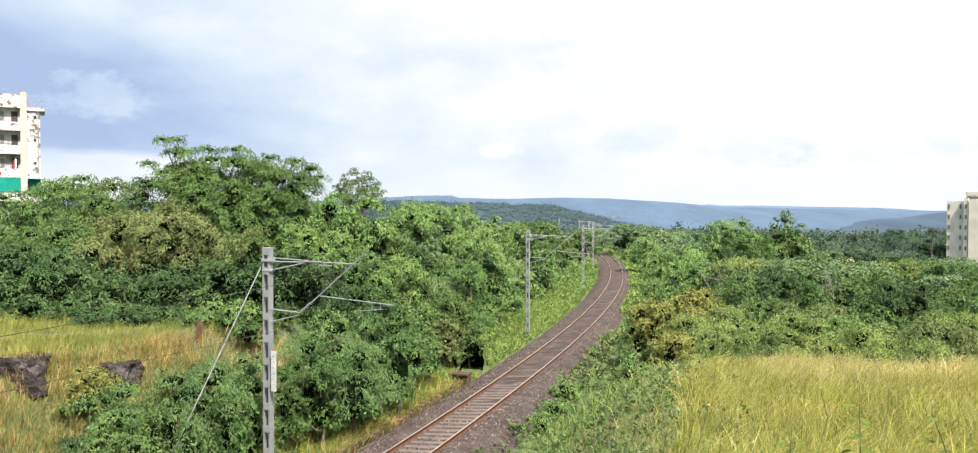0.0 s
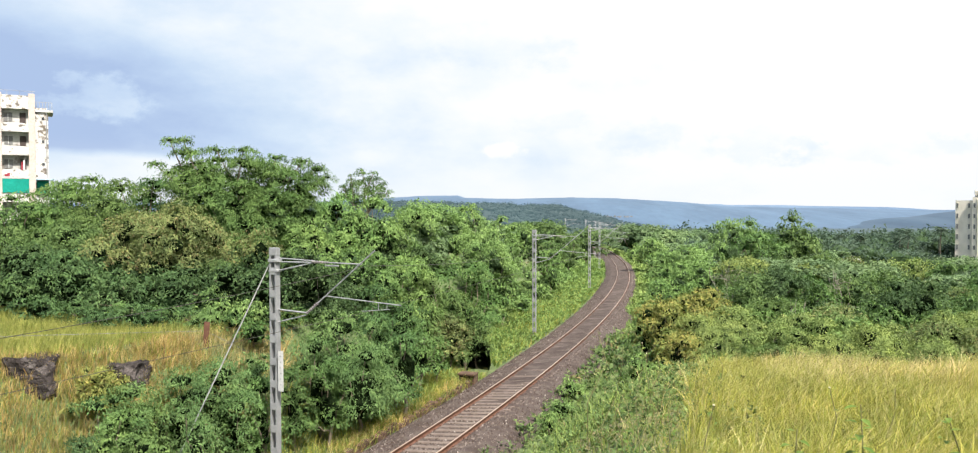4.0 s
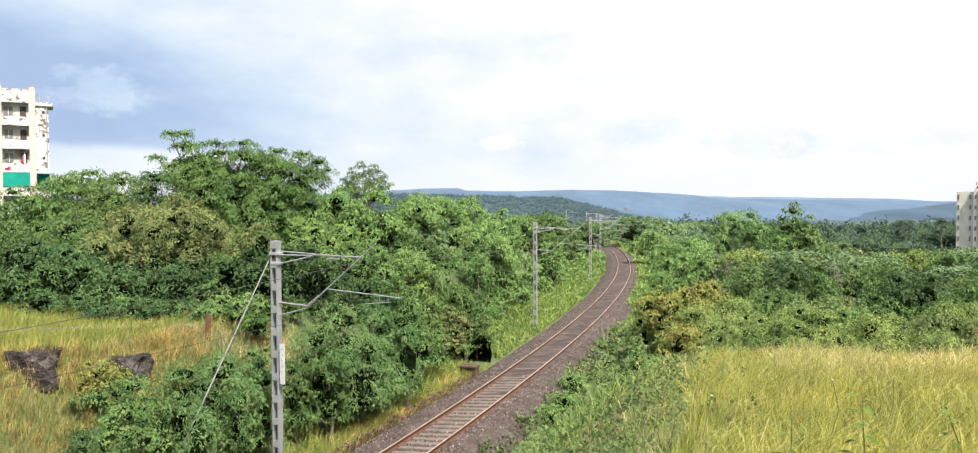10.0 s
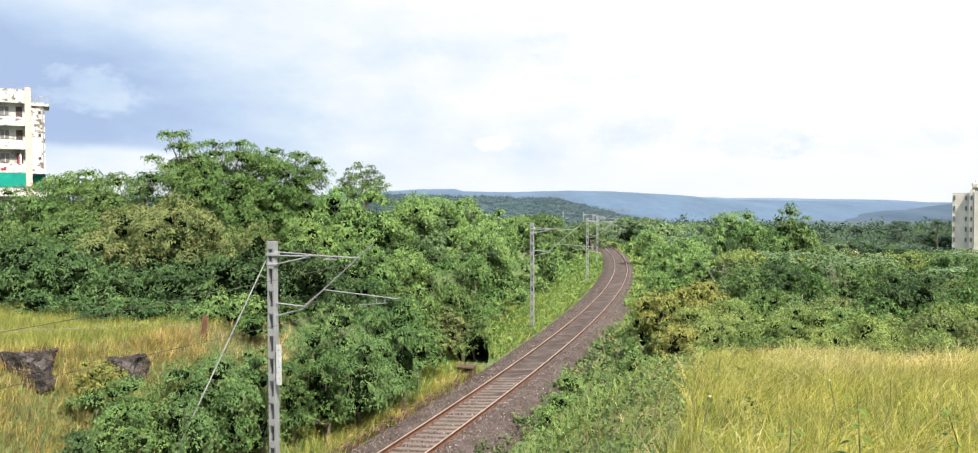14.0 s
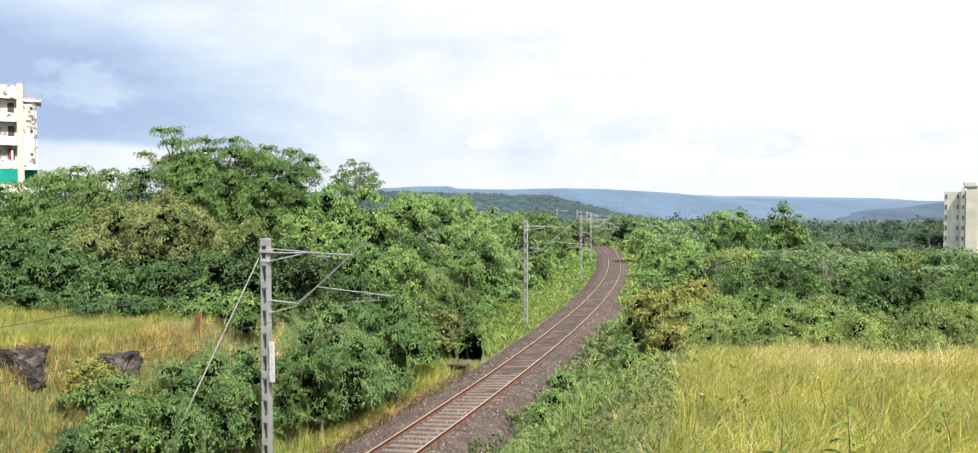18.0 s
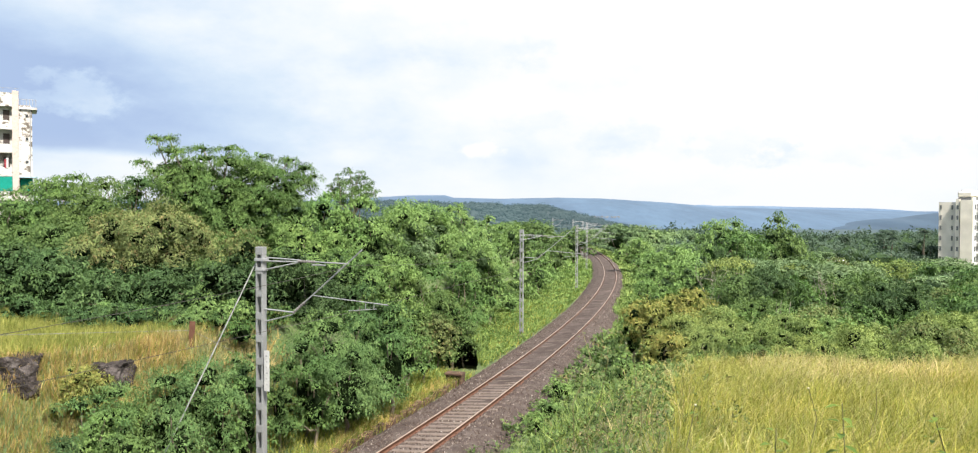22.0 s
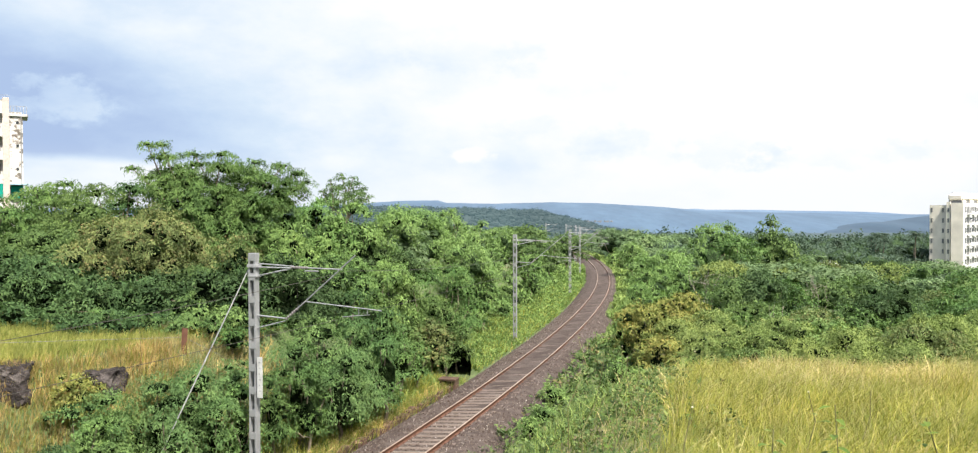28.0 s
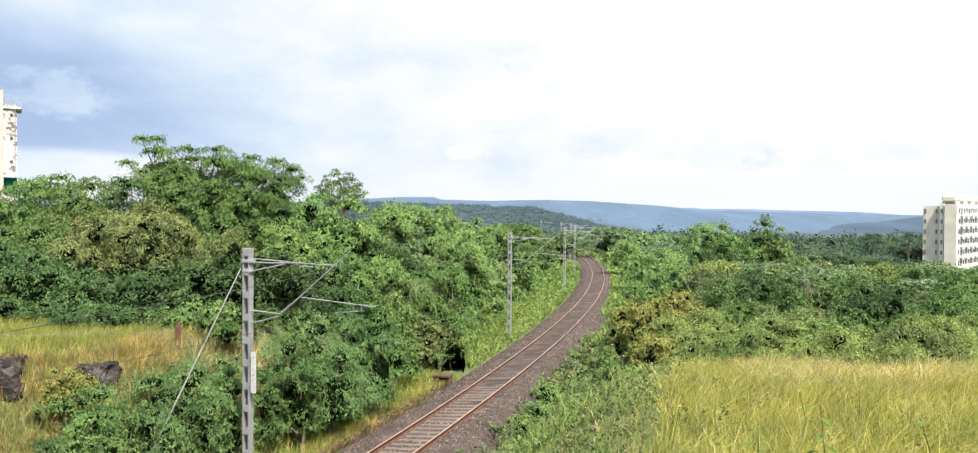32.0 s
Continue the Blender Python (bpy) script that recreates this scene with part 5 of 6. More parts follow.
grass("bank_side_grass", "fine green grass among the weeds on the bank", 40000, -8, 12, 6, 44, lambda x, y, u: (u > 2.7 + 0.5 * lumps(x, y, 2, 7)) & (u < 10) & (x < 0.9 + 0.25 * y), 0.5, 0.007, 0.8, WEED, 74)
grass("verge_grass", "rank light green grass beside the track", 38000, -4, 20, 38, 112, lambda x, y, u: (u < -3.0) & (u > -10) & ~hollow(x, y), 0.6, 0.026, 0.7, WEED, 58)
grass("verge_grass", "yellowing grass among the weeds beside the track", 14000, -4, 20, 38, 112, lambda x, y, u: (u < -2.9) & (u > -8) & ~hollow(x, y), 0.55, 0.024, 0.7, GRASS_GOLD, 81)
weeds("verge_weeds", "light green weeds along the track by the masts", 15000, lambda x, y, u: (u < -3.0) & ~hollow(x, y), 14, 130, -10.5, -3.0, 0.0042, 0.4, WEED, 62)
weeds("verge_weeds", "light green weeds along the outside of the bend", 9000, lambda x, y, u: (u > 2.7 + 0.4 * lumps(x, y, 3, 6)), 30, 150, 2.4, 9.5, 0.0048, 0.6, WEED, 63)
weeds("verge_weeds", "creeping weeds over the shoulder of the ballast in the bend", 5000, lambda x, y, u: (u > 1.95 + 0.35 * lumps(x, y, 3, 6)), 45, 190, 1.7, 4.0, 0.004, 0.25, WEED, 75)


# ---------------------------------------------------------------- buildings
PLASTER = solid("stained_white_plaster", ((0.36, (0.2, 0.18, 0.16)), (0.42, (0.4, 0.385, 0.365)), (0.6, (0.52, 0.515, 0.5))), 0.55, 3.0, 0.9, bump=0.1)
MOULD = solid("mould_blotched_plaster", ((0.38, (0.14, 0.12, 0.1)), (0.43, (0.33, 0.3, 0.27)), (0.48, (0.55, 0.54, 0.52))), 1.6, 4.0, 0.9, bump=0.1)
PEACH = solid("peach_plaster", ((0.3, (0.42, 0.345, 0.31)), (0.7, (0.52, 0.445, 0.405))), 0.4, 5.0, 0.9, bump=0.1)
CREAM = solid("cream_plaster", ((0.3, (0.7, 0.64, 0.54)), (0.7, (0.77, 0.71, 0.61))), 0.12, 0.25, 0.9, bump=0)
WHITE = solid("white_paint", ((0.3, (0.5, 0.5, 0.5)), (0.7, (0.6, 0.6, 0.6))), 0.3, 4.0, 0.85, bump=0)
GLASS_DARK = solid("dark_window_glass", ((0.3, (0.03, 0.035, 0.04)), (0.7, (0.07, 0.075, 0.08))), 1.0, 5.0, 0.15, bump=0)
# Grey for window panes, and for shade painted in balcony openings and the roof gap.
GLASS_GAP_GREY = solid("frosted_glass_and_gap_shade", ((0.3, (0.13, 0.13, 0.13)), (0.7, (0.2, 0.2, 0.195))), 1.0, 5.0, 0.3, bump=0)
DOOR_BROWN = solid("dark_brown_door", ((0.3, (0.035, 0.025, 0.022)), (0.7, (0.075, 0.055, 0.05))), 1.0, 8.0, 0.6)
GREEN_NET = solid("green_shade_net", ((0.3, (0.0, 0.17, 0.13)), (0.7, (0.005, 0.26, 0.2))), 0.8, 6.0, 0.9, bump=0.2)
RED_CLOTH = solid("red_cloth", ((0.3, (0.2, 0.02, 0.03)), (0.7, (0.32, 0.05, 0.07))), 3.0, 20.0, 0.9)
SHEET = solid("blue_roof_sheet", ((0.3, (0.25, 0.4, 0.5)), (0.7, (0.4, 0.55, 0.62))), 0.6, 5.0, 0.6, bump=0)


def old_block():
    """Weathered flats of seven storeys: bays of balconies between pilasters, a set-back end wall."""
    root = empty("old_apartment_block", (-59.85, 103.0, 0.25), "weathered white and peach apartment block with stained balconies", "apartment block", rz=30.0)
    zf = [0.58 + 3.02 * k for k in range(7)]
    H = 23.5
    bay, pil = 3.0, 0.75
    bays = 5
    W = bays * (bay + pil)
    part("wall", box((W, 9.0, H + 3.4), pose(-W / 2, 5.4, H / 2 - 2)), PLASTER, root, "stained white rear wall of the balconies")
    part("end_wall", box((1.5, 6.0, H - 2.0 + 4), pose(0.75, 4.6, (H - 2.0) / 2 - 2)), MOULD, root, "white end wall blotched with black mould")
    part("roof_slab", box((2.1, 5.2, 0.32), pose(1.05, 4.0, H - 1.95), 0.03), PLASTER, root, "overhanging roof slab")
    part("parapet", box((1.4, 4.6, 0.35), pose(0.7, 4.7, H - 1.62)), MOULD, root, "low stained roof parapet")
    guard = part("roof_guard", box((1.9, 0.05, 0.05), pose(1.0, 1.7, H - 0.75)), GALV, root, "rusty roof guard rail")
    for k in range(6):
        part("rail_post", box((0.06, 0.06, 1.05), pose(0.15 + 0.36 * k, 1.7, H - 1.27)), GALV, guard)
    for k in range(bays + 1):
        part("pilaster", box((pil, 1.9, H + 3.8), pose(-k * (bay + pil) - pil / 2 + 0.0, 0.9, H / 2 - 1.8), 0.03), PEACH, root, "peach plaster pilaster")
    for b in range(bays):
        cx = -b * (bay + pil) - pil - bay / 2
        part("roof_beam", box((bay, 1.7, 1.75), pose(cx, 1.0, H - 1.05)), MOULD, root, "stained white roof beam")
        for k, z in enumerate(zf):
            bal = part("balcony", box((bay, 0.95, 0.18), pose(cx, 0.5, z)), PLASTER, root)
            part("balustrade", box((bay, 0.14, 1.05), pose(cx, 0.25, z + 0.55), 0.02), MOULD, bal, "stained white balcony wall")
            win = part("window", box((0.95, 0.08, 1.1), pose(cx - 0.78, 0.88, z + 1.85)), GLASS_GAP_GREY, root, "grey glazed window")
            part("window_frame", box((0.06, 0.06, 1.1), pose(cx - 0.78, 0.82, z + 1.85)), WHITE, win)
            part("sunshade", box((1.15, 0.2, 0.06), pose(cx - 0.78, 0.8, z + 2.48)), WHITE, win)
            part("door", box((0.72, 0.08, 2.1), pose(cx + 0.85, 0.88, z + 1.4)), DOOR_BROWN, root, "dark balcony doorway")
    for k, z in enumerate(zf[2:]):
        part("vent", box((0.3, 0.1, 0.35), pose(0.9, 1.56, z + 1.9)), GLASS_DARK, root, "small dark opening in the end wall")
        part("drain_pipe", rod((1.3, 1.5, z), (1.3, 1.5, z + 3.02), 0.06), GALV, root)
    cx = -pil - bay / 2
    part("shade_net", box((bay + 0.1, 0.08, 1.9), pose(cx, 0.1, zf[3] + 2.05), 0.02), GREEN_NET, root, "green shade net across a balcony")
    part("shade_net", box((1.4, 0.08, 1.6), pose(0.8, 1.2, zf[3] + 1.9), 0.02), GREEN_NET, root, "green shade net on the end wall")
    part("awning", box((2.3, 1.4, 0.12), pose(1.0, 0.9, zf[4] - 0.15), 0.02), SHEET, root, "pale blue sheet awning")
    for dx, w, dz, dry in ((0.95, 0.22, 0.3, WHITE), (0.72, 0.2, 0.1, RED_CLOTH), (-0.8, 0.3, -0.55, RED_CLOTH), (-1.1, 0.3, -0.7, RED_CLOTH), (0.2, 0.3, -0.6, WHITE)):
        part("hung_cloth", box((w, 0.05, 1.0 + dz), pose(cx + dx, 0.12, zf[4] + 1.5 - 0.8 * (dz < -0.5) + dz * 0.5), 0.02), dry, root, "washing on the balcony")
    rail = part("roof_rail", box((W, 0.04, 0.04), pose(-W / 2, 0.3, H + 0.42)), GALV, root)
    for k in range(14):
        part("rail_post", box((0.04, 0.04, 0.6), pose(-0.3 - k * 1.4, 0.3, H + 0.12)), GALV, rail)
    return root


old_block()


def new_block():
    """Cream and white flats on the lower land: a cream flank with a column of narrow windows, a white front with balconies."""
    root = empty("cream_apartment_block", (140.2, 226.0, -16.0), "cream and white apartment tower among trees", "apartment block", rz=45.0)
    H = 27.6
    part("front_wall", box((40.0, 3.2, H), pose(20.0, 1.6, H / 2)), WHITE, root, "white painted front")
    part("flank_wall", box((0.5, 3.2, H + 0.1), pose(-0.25, 1.6, H / 2 + 0.05)), CREAM, root, "plain cream plaster flank")
    part("rear_wing", box((36.0, 5.9, H - 0.5), pose(18.9, 6.2, H / 2 - 0.25)), CREAM, root, "cream plaster rear wing")
    part("stair_bay", box((1.4, 1.0, H + 0.4), pose(0.5, 3.95, H / 2 + 0.2)), CREAM, root, "cream stair bay")
    # Solid block in the gap below the tanks; its grey stands for the shade there.
    tank = part("roof_house", box((30.0, 3.4, 0.9), pose(15.6, 2.4, H + 0.45), 0.1), GLASS_GAP_GREY, root, "grey block with the shade under the roof-top tanks in its colour")
    for k in range(4):
        part("roof_pier", box((3.6, 0.3, 0.9), pose(2.2 + 8.6 * k, 0.5, H + 0.45)), CREAM, tank)
    for k in range(8):
        part("tank_wall", box((3.3, 3.8, 1.7), pose(2.0 + 3.7 * k, 2.3, H + 1.75), 0.35), CREAM, tank, "rounded cream water tank")
    for k in range(9):
        part("water_tank", rod((2.0 + 3.1 * k, 3, H + 2.6), (2.0 + 3.1 * k, 3, H + 3.1), 0.8, 0.6, 12), WHITE, tank)
    for k in range(9):
        z = H - 2.0 - 3.02 * k
        for y in (5.6, 8.6):
            w = part("window", box((0.14, 0.45, 1.3), pose(0.86, y, z)), GLASS_GAP_GREY, root, "narrow dark window")
            part("sunshade", box((0.14, 0.6, 0.06), pose(0.84, y, z + 0.8)), CREAM, w)
        part("window", box((0.14, 0.5, 1.2), pose(-0.18, 3.95, z)), GLASS_GAP_GREY, root, "narrow dark window")
        for b in range(7):
            x = 3.6 + 5.6 * b
            bal = part("balcony", box((3.2, 1.3, 0.16), pose(x + 1.2, -0.6, z - 1.3)), WHITE, root)
            part("balustrade", box((3.2, 0.08, 0.9), pose(x + 1.2, -1.2, z - 0.8)), WHITE, bal)
            # A flat panel, no opening: its grey stands for the shade inside.
            part("window", box((2.2, 0.12, 1.9), pose(x + 1.2, -0.04, z + 0.1)), GLASS_GAP_GREY, root, "grey panel with the shade of a wide balcony opening in its colour")
            part("window", box((0.9, 0.12, 1.3), pose(x - 1.5, -0.04, z + 0.1)), GLASS_DARK, root, "small dark window")
            part("sunshade", box((1.2, 0.5, 0.1), pose(x - 1.5, -0.25, z + 0.95)), WHITE, root)
    return root


new_block()


# ---------------------------------------------------------------- rocks, culvert, fence
def rock(at, size, turn, seed, label):
    rng = np.random.default_rng(seed)
    bm = bmesh.new()
    bmesh.ops.create_icosphere(bm, subdivisions=4, radius=1.0)
    for v in bm.verts:
        d = v.co.copy()
        if d.z < 0:
            d.xy = d.xy / max(0.4, math.hypot(d.x, d.y))
        q = 1 + 0.28 * noise.noise(d * 1.4 + Vector((seed, 0, 0))) + 0.14 * noise.noise(d * 4.0 + Vector((0, seed, 0))) + 0.06 * noise.noise(d * 10)
        c = Vector((max(-0.8, min(0.8, d.x)), max(-0.8, min(0.8, d.y)), max(-0.75, min(0.62, d.z)))) * q
        v.co = Vector((c.x * size[0], c.y * size[1], c.z * size[2]))
    ob = part("rock", bm, ROCK, None, label)
    ob["category"] = "rock"
    ob.matrix_world = pose(*at, 0, 0, turn)
    return ob


rock((-15.45, 26.05, 3.38), (1.1, 0.8, 1.0), 12, 3, "dark laterite outcrop on the edge of the terrace")
rock((-16.0, 25.8, 3.05), (0.75, 0.7, 0.62), 50, 9, "dark laterite outcrop half sunk in the bank")
rock((-12.85, 27.4, 3.12), (0.8, 0.65, 0.7), -12, 5, "dark laterite boulder half hidden by grass")


def culvert():
    """A small stone drain mouth beside the ballast."""
    p = on_track(13.6, -3.15, 0.0)
    th = -math.degrees(np.interp(13.6, TS, TTH))
    root = empty("culvert", (p[0], p[1], p[2] - 0.7), "small stone culvert with a slab lid beside the ballast", "culvert", rz=th)
    part("slab", box((1.0, 0.7, 0.11), pose(0, 0, 0.68), 0.02), RUST_STONE, root, "rust-brown stone slab")
    for x in (-0.46, 0.46):
        part("side_stone", box((0.18, 0.6, 0.64), pose(x * 0.85, 0.03, 0.32), 0.03), RUST_STONE, root)
    part("back_stone", box((0.7, 0.2, 0.5), pose(0, 0.3, 0.24), 0.02), ROCK, root)
    return root


def hollow_under_bush():
    """A low hollow under the bush by the ballast: a lumpy roofed recess, open towards the track."""
    rng = np.random.default_rng(91)
    root = empty("bush_hollow", (-1.0, 47.0, -0.85), "dark hollow beneath an overhanging bush beside the track", "hollow")
    vs, fs = [], []
    rings, seg = 9, 14
    for k in range(rings):
        t = k / (rings - 1)
        close = 1.0 - 0.9 * max(0.0, t - 0.75) / 0.25
        for j in range(seg):
            a = math.pi * (j / (seg - 1))
            q = rng.uniform(0.78, 1.15)
            vs.append((0.66 * close * math.cos(a) * q, 3.4 * t - 0.4 * math.sin(a), 1.6 * close * math.sin(a) ** 0.7 * q))
    for k in range(rings - 1):
        for j in range(seg - 1):
            a = k * seg + j
            fs.append((a, a + 1, a + 1 + seg, a + seg))
    # Lining and floor are near black: the shade of the hollow is put into the colour.
    mpart("roof", mesh_from("roof", np.array(vs), np.array(fs), GAP_SHADE), root, "near-black lining with the shade of the hollow in its colour")
    part("floor", box((1.6, 3.6, 0.05), pose(0, 1.6, 0.0)), GAP_SHADE, root, "near-black floor with the shade of the hollow in its colour")


hollow_under_bush()
RUST_STONE = solid("rust_brown_stone", ((0.3, (0.05, 0.03, 0.02)), (0.7, (0.12, 0.072, 0.048))), 2.0, 16.0, 0.95, bump=0.6, dist=0.03)
culvert()

# a low kerb of earth and stones holds the foot of the bank by the ballast
kerb = empty("stone_kerb", (0, 0, 0), "low rust-brown stone kerb along the foot of the bank", "kerb")
for k in range(64):
    s = -16.0 + 0.46 * k
    p = on_track(s, -2.98 + 0.06 * math.sin(k * 1.3), -0.49 + 0.07 * math.sin(k * 2.1))
    part("kerb_stone", box((0.26 + 0.05 * math.sin(k), 0.4 + 0.05 * math.sin(k * 2.6), 0.34), pose(*p, 4 * math.sin(k * 1.7), 3 * math.sin(k * 2.3), -math.degrees(np.interp(s, TS, TTH)) + 5 * math.sin(k * 3.1)), 0.04), RUST_STONE, kerb)


def fence():
    """What is left of a wire fence on the terrace: rusty posts and a strand of wire."""
    root = empty("wire_fence", (0, 0, 0), "remains of a wire fence with rusty steel posts", "fence")
    feet = [(-18.5, 26.4), (-10.75, 29.3), (-7.4, 33.4)]
    tops = []
    for x, y in feet:
        z = float(ground_z(np.array([x]), np.array([y]))[0])
        bm = box((0.2, 0.03, 1.2), pose(x, y, z + 0.28, 2, 3, 20))
        add_box(bm, (0.03, 0.2, 1.2), pose(x - 0.08, y + 0.08, z + 0.28, 2, 3, 20))
        part("post", bm, RUST, root, "rusty angle-iron post")
        tops.append((x, y, z + 0.55))
    for a, b in zip(tops[:-1], tops[1:]):
        part("strand", rod(a, b, 0.008, None, 5), WIRE, root)
    return root


fence()


# ---------------------------------------------------------------- sleepers
for s in np.arange(-12.0, 168.0, 0.6):
    ob = new("sleeper", sleeper_me)
    ob.parent = track
    ob.matrix_basis = sleeper_pose(s)


def house(x, y, z, w, turn):
    root = empty("small_house", (x, y, z), "small distant house with a pale sheet roof among trees", "house", rz=turn)
    part("wall", box((w, 3.0, 3.0), pose(0, 0, -1.5)), WHITE, root)
    bm = box((w + 0.6, 2.1, 0.1), pose(0, -0.9, 0.3, 22))
    add_box(bm, (w + 0.6, 2.1, 0.1), pose(0, 0.9, 0.3, -22))
    part("roof", bm, WHITE, root, "pale sheet roof")
    part("door", box((0.8, 0.08, 1.9), pose(0, -1.52, -2.0)), GLASS_DARK, root)


house(75.2, 168.0, -2.3, 2.2, 10)
house(83.2, 168.0, -2.7, 2.6, -15)


# ---------------------------------------------------------------- palms far off
def palm(h, seed):
    rng = np.random.default_rng(seed)
    root = new("palm_tree")
    tagged(root, "tall coconut palm above the distant woods", "palm tree", "distant palms")
    bm = bmesh.new()
    limb_mesh(bm, (0, 0, -0.5), (0.4, 0.2, h), 0.2, 0.13, rng)
    part("trunk", bm, BARK, root)
    base, way, sd, L = [], [], [], []
    for k in range(24):
        a, lift = k * 2.4, rng.uniform(-0.5, 1.1)
        d = unit(np.array([math.cos(a), math.sin(a), lift]))
        for j in range(9):
            t = (j + 1) / 9
            p = np.array([0.4, 0.2, h]) + d * 2.9 * t - np.array([0, 0, 1.5]) * t * t
            side = unit(np.cross(d, (0, 0, 1.0)))
            for q in (-1, 1):
                w = unit(side * q + d * 0.5 - np.array([0, 0, 0.5]))
                base.append(p), way.append(w), sd.append(unit(np.cross(w, (0, 0, 1.0)))), L.append(0.9 - 0.4 * t)
    L = np.array(L)
    v, f = leaves(np.array(base), np.array(way), np.array(sd), L, L * 0.42, 0.1, 0.2)
    mpart("crown", mesh_from("crown", v, f, LEAF_FAR_HAZED), root)
    return root


first_palm = palm(8.0, 71)
for k in range(16):
    x = 118 + 2.4 * k + 3 * math.sin(k * 2.7)
    y = 255 + 12 * math.sin(k * 1.9)
    top = 8.87 - (0.0265 + 0.006 * math.sin(k * 3.3)) * y
    y += 14 * math.sin(k * 5.3)
    m = pose(x * (0.98 + 0.03 * math.sin(k * 4.1)), y, top - 9.6, 5 * math.sin(k), 5 * math.cos(k), 47 * k) @ Matrix.Scale(0.95 + 0.14 * math.sin(k * 3.7), 4)
    if k == 0:
        first_palm.matrix_basis = m
    else:
        copy_thing(first_palm, m)


def bare_shrub(x, y, top, spread, seed):
    """Leafless pale branches that stand out of the thicket."""
    rng = np.random.default_rng(seed)
    z = float(ground_z(np.array([x]), np.array([y]))[0])
    root = empty("bare_shrub", (x, y, z), "dead shrub with pale leafless branches in the thicket", "shrub", "dead shrubs in the thicket")
    h = top - z
    for k in range(7):
        tip = np.array([rng.normal(0, spread), rng.normal(0, spread * 0.6), h * rng.uniform(0.75, 1.0)])
        bm = bmesh.new()
        limb_mesh(bm, (0, 0, -0.2), tip, 0.0005 * y, 0.0002 * y, rng, 4)
        for q in range(3):
            p = tip * rng.uniform(0.6, 0.95)
            limb_mesh(bm, p, p + np.array([rng.normal(0, spread * 0.6), rng.normal(0, 0.3), rng.uniform(0.1, 0.5)]), 0.0003 * y, 0.00015 * y, rng, 2)
        part("branch", bm, DEADWOOD, root)
    return root


DEADWOOD = solid("bleached_deadwood", ((0.3, (0.2, 0.175, 0.14)), (0.7, (0.33, 0.3, 0.24))), 3.0, 20.0, 0.9)
for k, (px, top, d, w) in enumerate(((1160, 400, 62, 1.0), (1335, 412, 66, 0.8), (1262, 458, 46, 0.6))):
    bare_shrub((px - 784) / 1272 * d, d, 8.87 - (top - 312) / 1272 * d, w, 500 + k)


# ---------------------------------------------------------------- broad-leaved plants at the edge of the meadow
SEEDLING = leaf_material("seedling_leaf", (0.05, 0.085, 0.022), (0.1, 0.15, 0.035), (0.2, 0.245, 0.06))
STEM = solid("green_stem", ((0.3, (0.12, 0.12, 0.05)), (0.7, (0.19, 0.18, 0.075))), 5.0, 30.0, 0.8)
PETAL = solid("pale_petal", ((0.3, (0.5, 0.47, 0.3)), (0.7, (0.62, 0.58, 0.42))), 5.0, 30.0, 0.8, bump=0)
SWAYING = []


def ovate(base, way, side, length, width):
    """One oval leaf, folded a little along its rib and drooping to the tip."""
    up = np.cross(side, way)
    v = []
    for t, w in ((0.0, 0.04), (0.15, 0.55), (0.35, 0.95), (0.55, 0.9), (0.78, 0.5), (1.0, 0.02)):
        p = base + way * length * t - np.array([0, 0, 1.0]) * length * 0.3 * t * t
        v += [p + side * width * 0.5 * w + up * width * 0.12 * w, p, p - side * width * 0.5 * w + up * width * 0.12 * w]
    f = []
    for k in range(5):
        a = 3 * k
        f += [(a, a + 1, a + 4, a + 3), (a + 1, a + 2, a + 5, a + 4)]
    return np.array(v), np.array(f)


def seedling(x, y, h, leaf, n, seed, flower=False):
    """A thin upright plant with a few broad leaves."""
    rng = np.random.default_rng(seed)
    z = float(ground_z(np.array([x]), np.array([y]))[0])
    root = empty("wild_plant", (x, y, z), "thin wild plant with broad yellow-green leaves in the grass", "wild plant", "wild plants in the meadow")
    lean = rng.normal(0, 0.08, 2)
    tip = np.array([lean[0] * h, lean[1] * h, h])
    bm = bmesh.new()
    limb_mesh(bm, (0, 0, -0.05), tip, 0.006, 0.003, rng, 4)
    part("stem", bm, STEM, root)
    for k in range(n):
        t = 0.5 + 0.5 * (k + 0.5) / n
        a = k * 2.4 + rng.uniform(0, 1)
        w = unit(np.array([[math.cos(a), math.sin(a), rng.uniform(0.0, 0.5)]]))
        s = unit(np.cross(w, np.array([[0, 0, 1.0]])))
        L = leaf * rng.uniform(0.7, 1.2)
        v, f = ovate(tip * t + w[0] * 0.015, w[0], s[0], L, L * 0.45)
        mpart("leaf", mesh_from("leaf", v, f, SEEDLING), root)
    if flower:
        bm = bmesh.new()
        bmesh.ops.create_icosphere(bm, subdivisions=1, radius=0.01, matrix=Matrix.Translation(tip) @ Matrix.Diagonal((1, 1, 0.6, 1)))
        part("flower", bm, PETAL, root, "small pale flower")
    SWAYING.append((root, (x, y, z), float(rng.uniform(0, 6.28))))
    return root


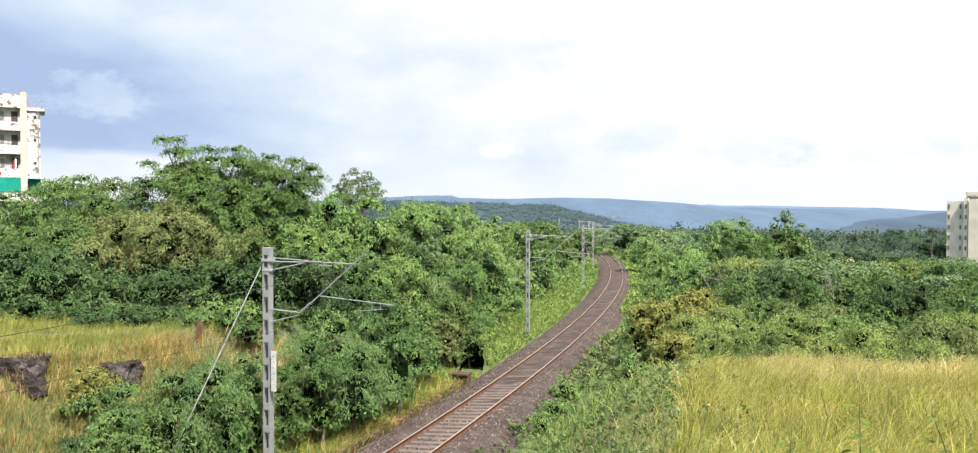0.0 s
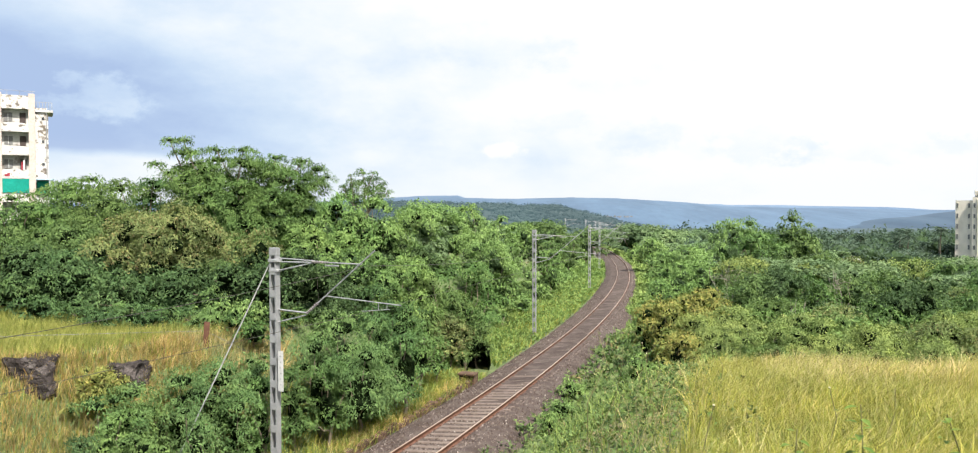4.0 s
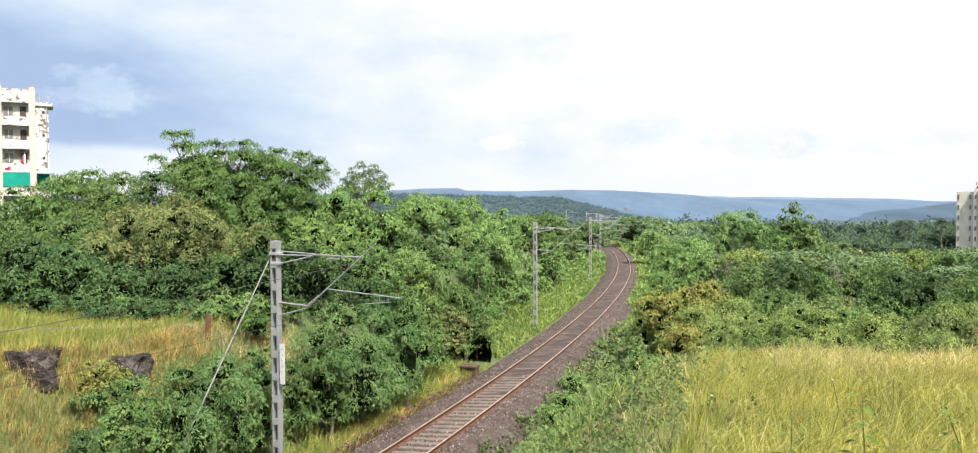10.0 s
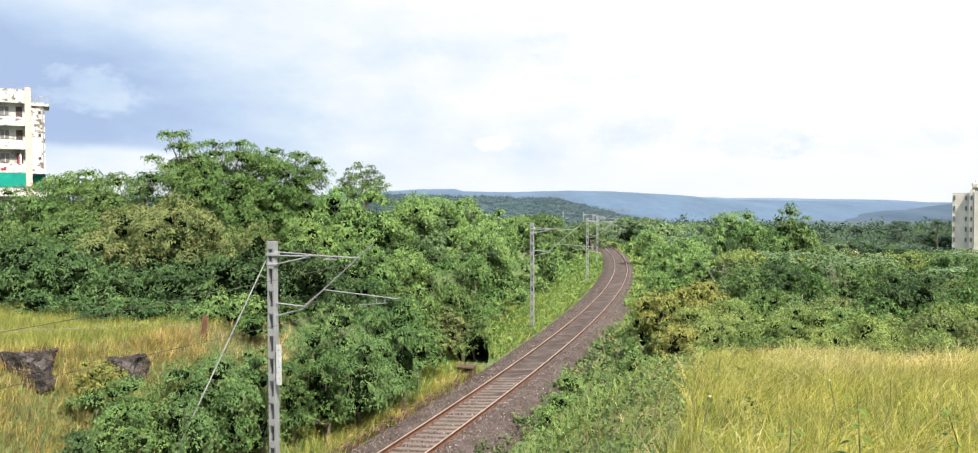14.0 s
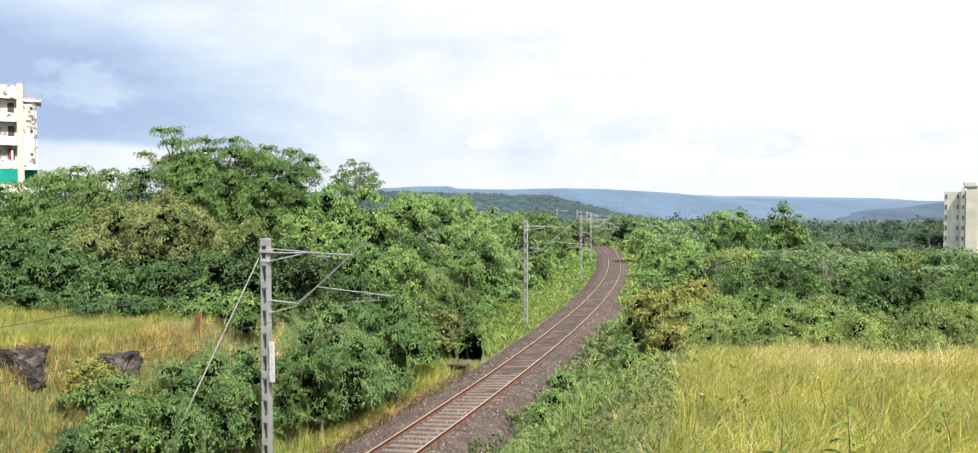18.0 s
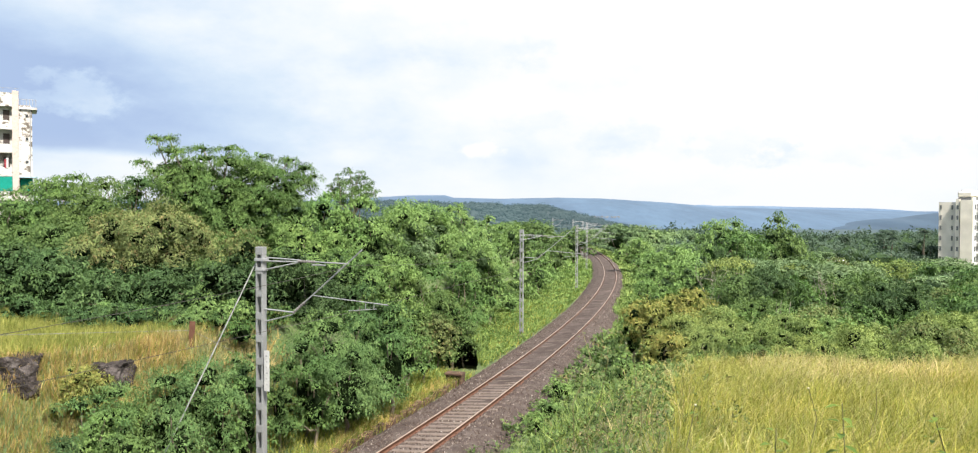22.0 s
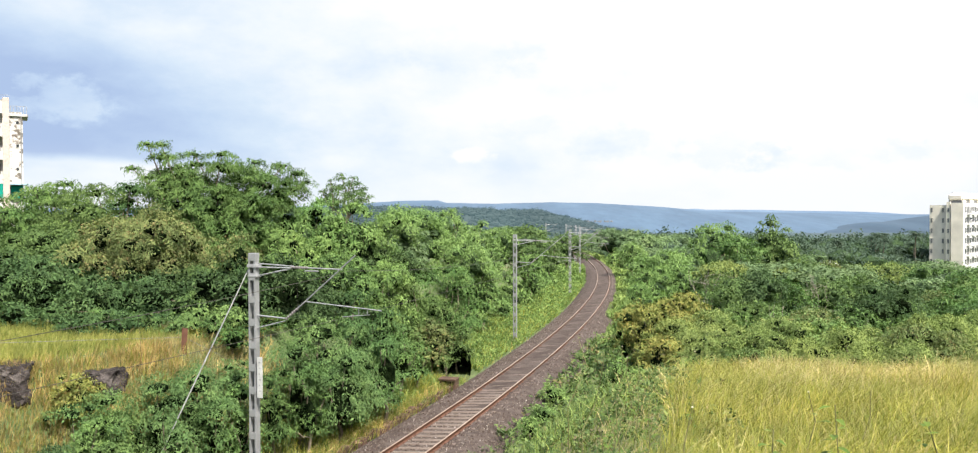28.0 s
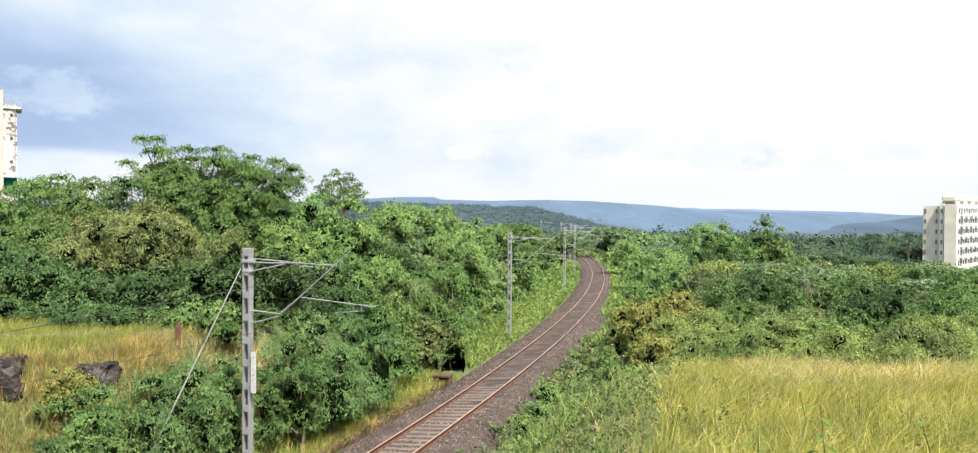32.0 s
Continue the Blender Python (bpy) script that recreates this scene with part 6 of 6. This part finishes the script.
for k, (px, d, h, leaf, n, fl) in enumerate(((0.457, 4.3, 1.1, 0.1, 18, 0), (0.356, 4.4, 0.98, 0.095, 12, 0), (0.565, 4.4, 1.02, 0.095, 13, 0), (0.28, 5.5, 0.95, 0.06, 5, 1), (0.43, 6.5, 0.95, 0.05, 4, 1),
                                              (0.18, 9.0, 0.95, 0.09, 9, 0), (0.19, 10.0, 1.2, 0.1, 10, 1), (0.165, 8.0, 0.9, 0.08, 8, 0), (0.2, 11.5, 1.1, 0.1, 9, 0), (0.29, 12.0, 0.95, 0.06, 4, 1), (0.175, 6.6, 0.85, 0.07, 7, 0), (0.5, 7.5, 0.85, 0.05, 4, 0))):
    seedling(px * d, d, h, leaf, n, 300 + k, bool(fl))


# Walls dulled to grey-blue: the haze over the town is put into the colour.
HAZED_WALL = solid("hazed_grey_wall", ((0.3, (0.15, 0.165, 0.185)), (0.7, (0.22, 0.235, 0.25))), 0.05, 0.3, 0.9, bump=0)


def town():
    """A few pale blocks of a town on the far plateau."""
    root = empty("distant_town", (0, 0, 0), "thin line of pale buildings on the far plateau", "town")
    for k in range(14):
        x = 336 + 6.4 * k + 2 * math.sin(k * 2.2)
        part("building", box((4.5 + 2 * math.sin(k * 1.3), 8, 5 + 1.5 * math.sin(k * 2.9)), pose(x, 2438 + 4 * math.sin(k), -16 + 0.8 * math.sin(k * 1.7))), HAZED_WALL, root)


town()


# twiggy plants leaning out from the edge of the meadow
for k, (side, d, top, n) in enumerate(((0.118, 9.0, 7.45, 16), (0.135, 9.5, 7.25, 12), (0.19, 9.6, 7.1, 14), (0.2, 8.6, 6.95, 12), (0.175, 8.2, 6.9, 12), (0.16, 7.0, 6.9, 10), (0.21, 6.2, 7.2, 9), (0.225, 7.4, 7.15, 9))):
    ground_at = float(ground_z(np.array([side * d]), np.array([d]))[0])
    seedling(side * d, d, max(0.5, top - ground_at), 0.05 if k < 2 else 0.085, n, 340 + k, k == 2)


def motions():
    """The clouds drift slowly to one side, and the thin plants nod in the wind."""
    for ob, at, ph in SWAYING:
        walk(ob, [(t, pose(*at, 1.2 * math.sin(t * 1.7 + ph), 1.6 * math.sin(t * 1.3 + 2 * ph) + 0.8 * math.sin(t * 2.9 + ph), 0)) for t in np.arange(0.0, 32.01, 0.5)])
    walk(sky_ring, [(0.0, pose(0, 0, 0, 0, 0, -0.62)), (16.5, pose(0, 0, 0, 0, 0, 0.0)), (32.0, pose(0, 0, 0, 0, 0, 0.5))])


motions()
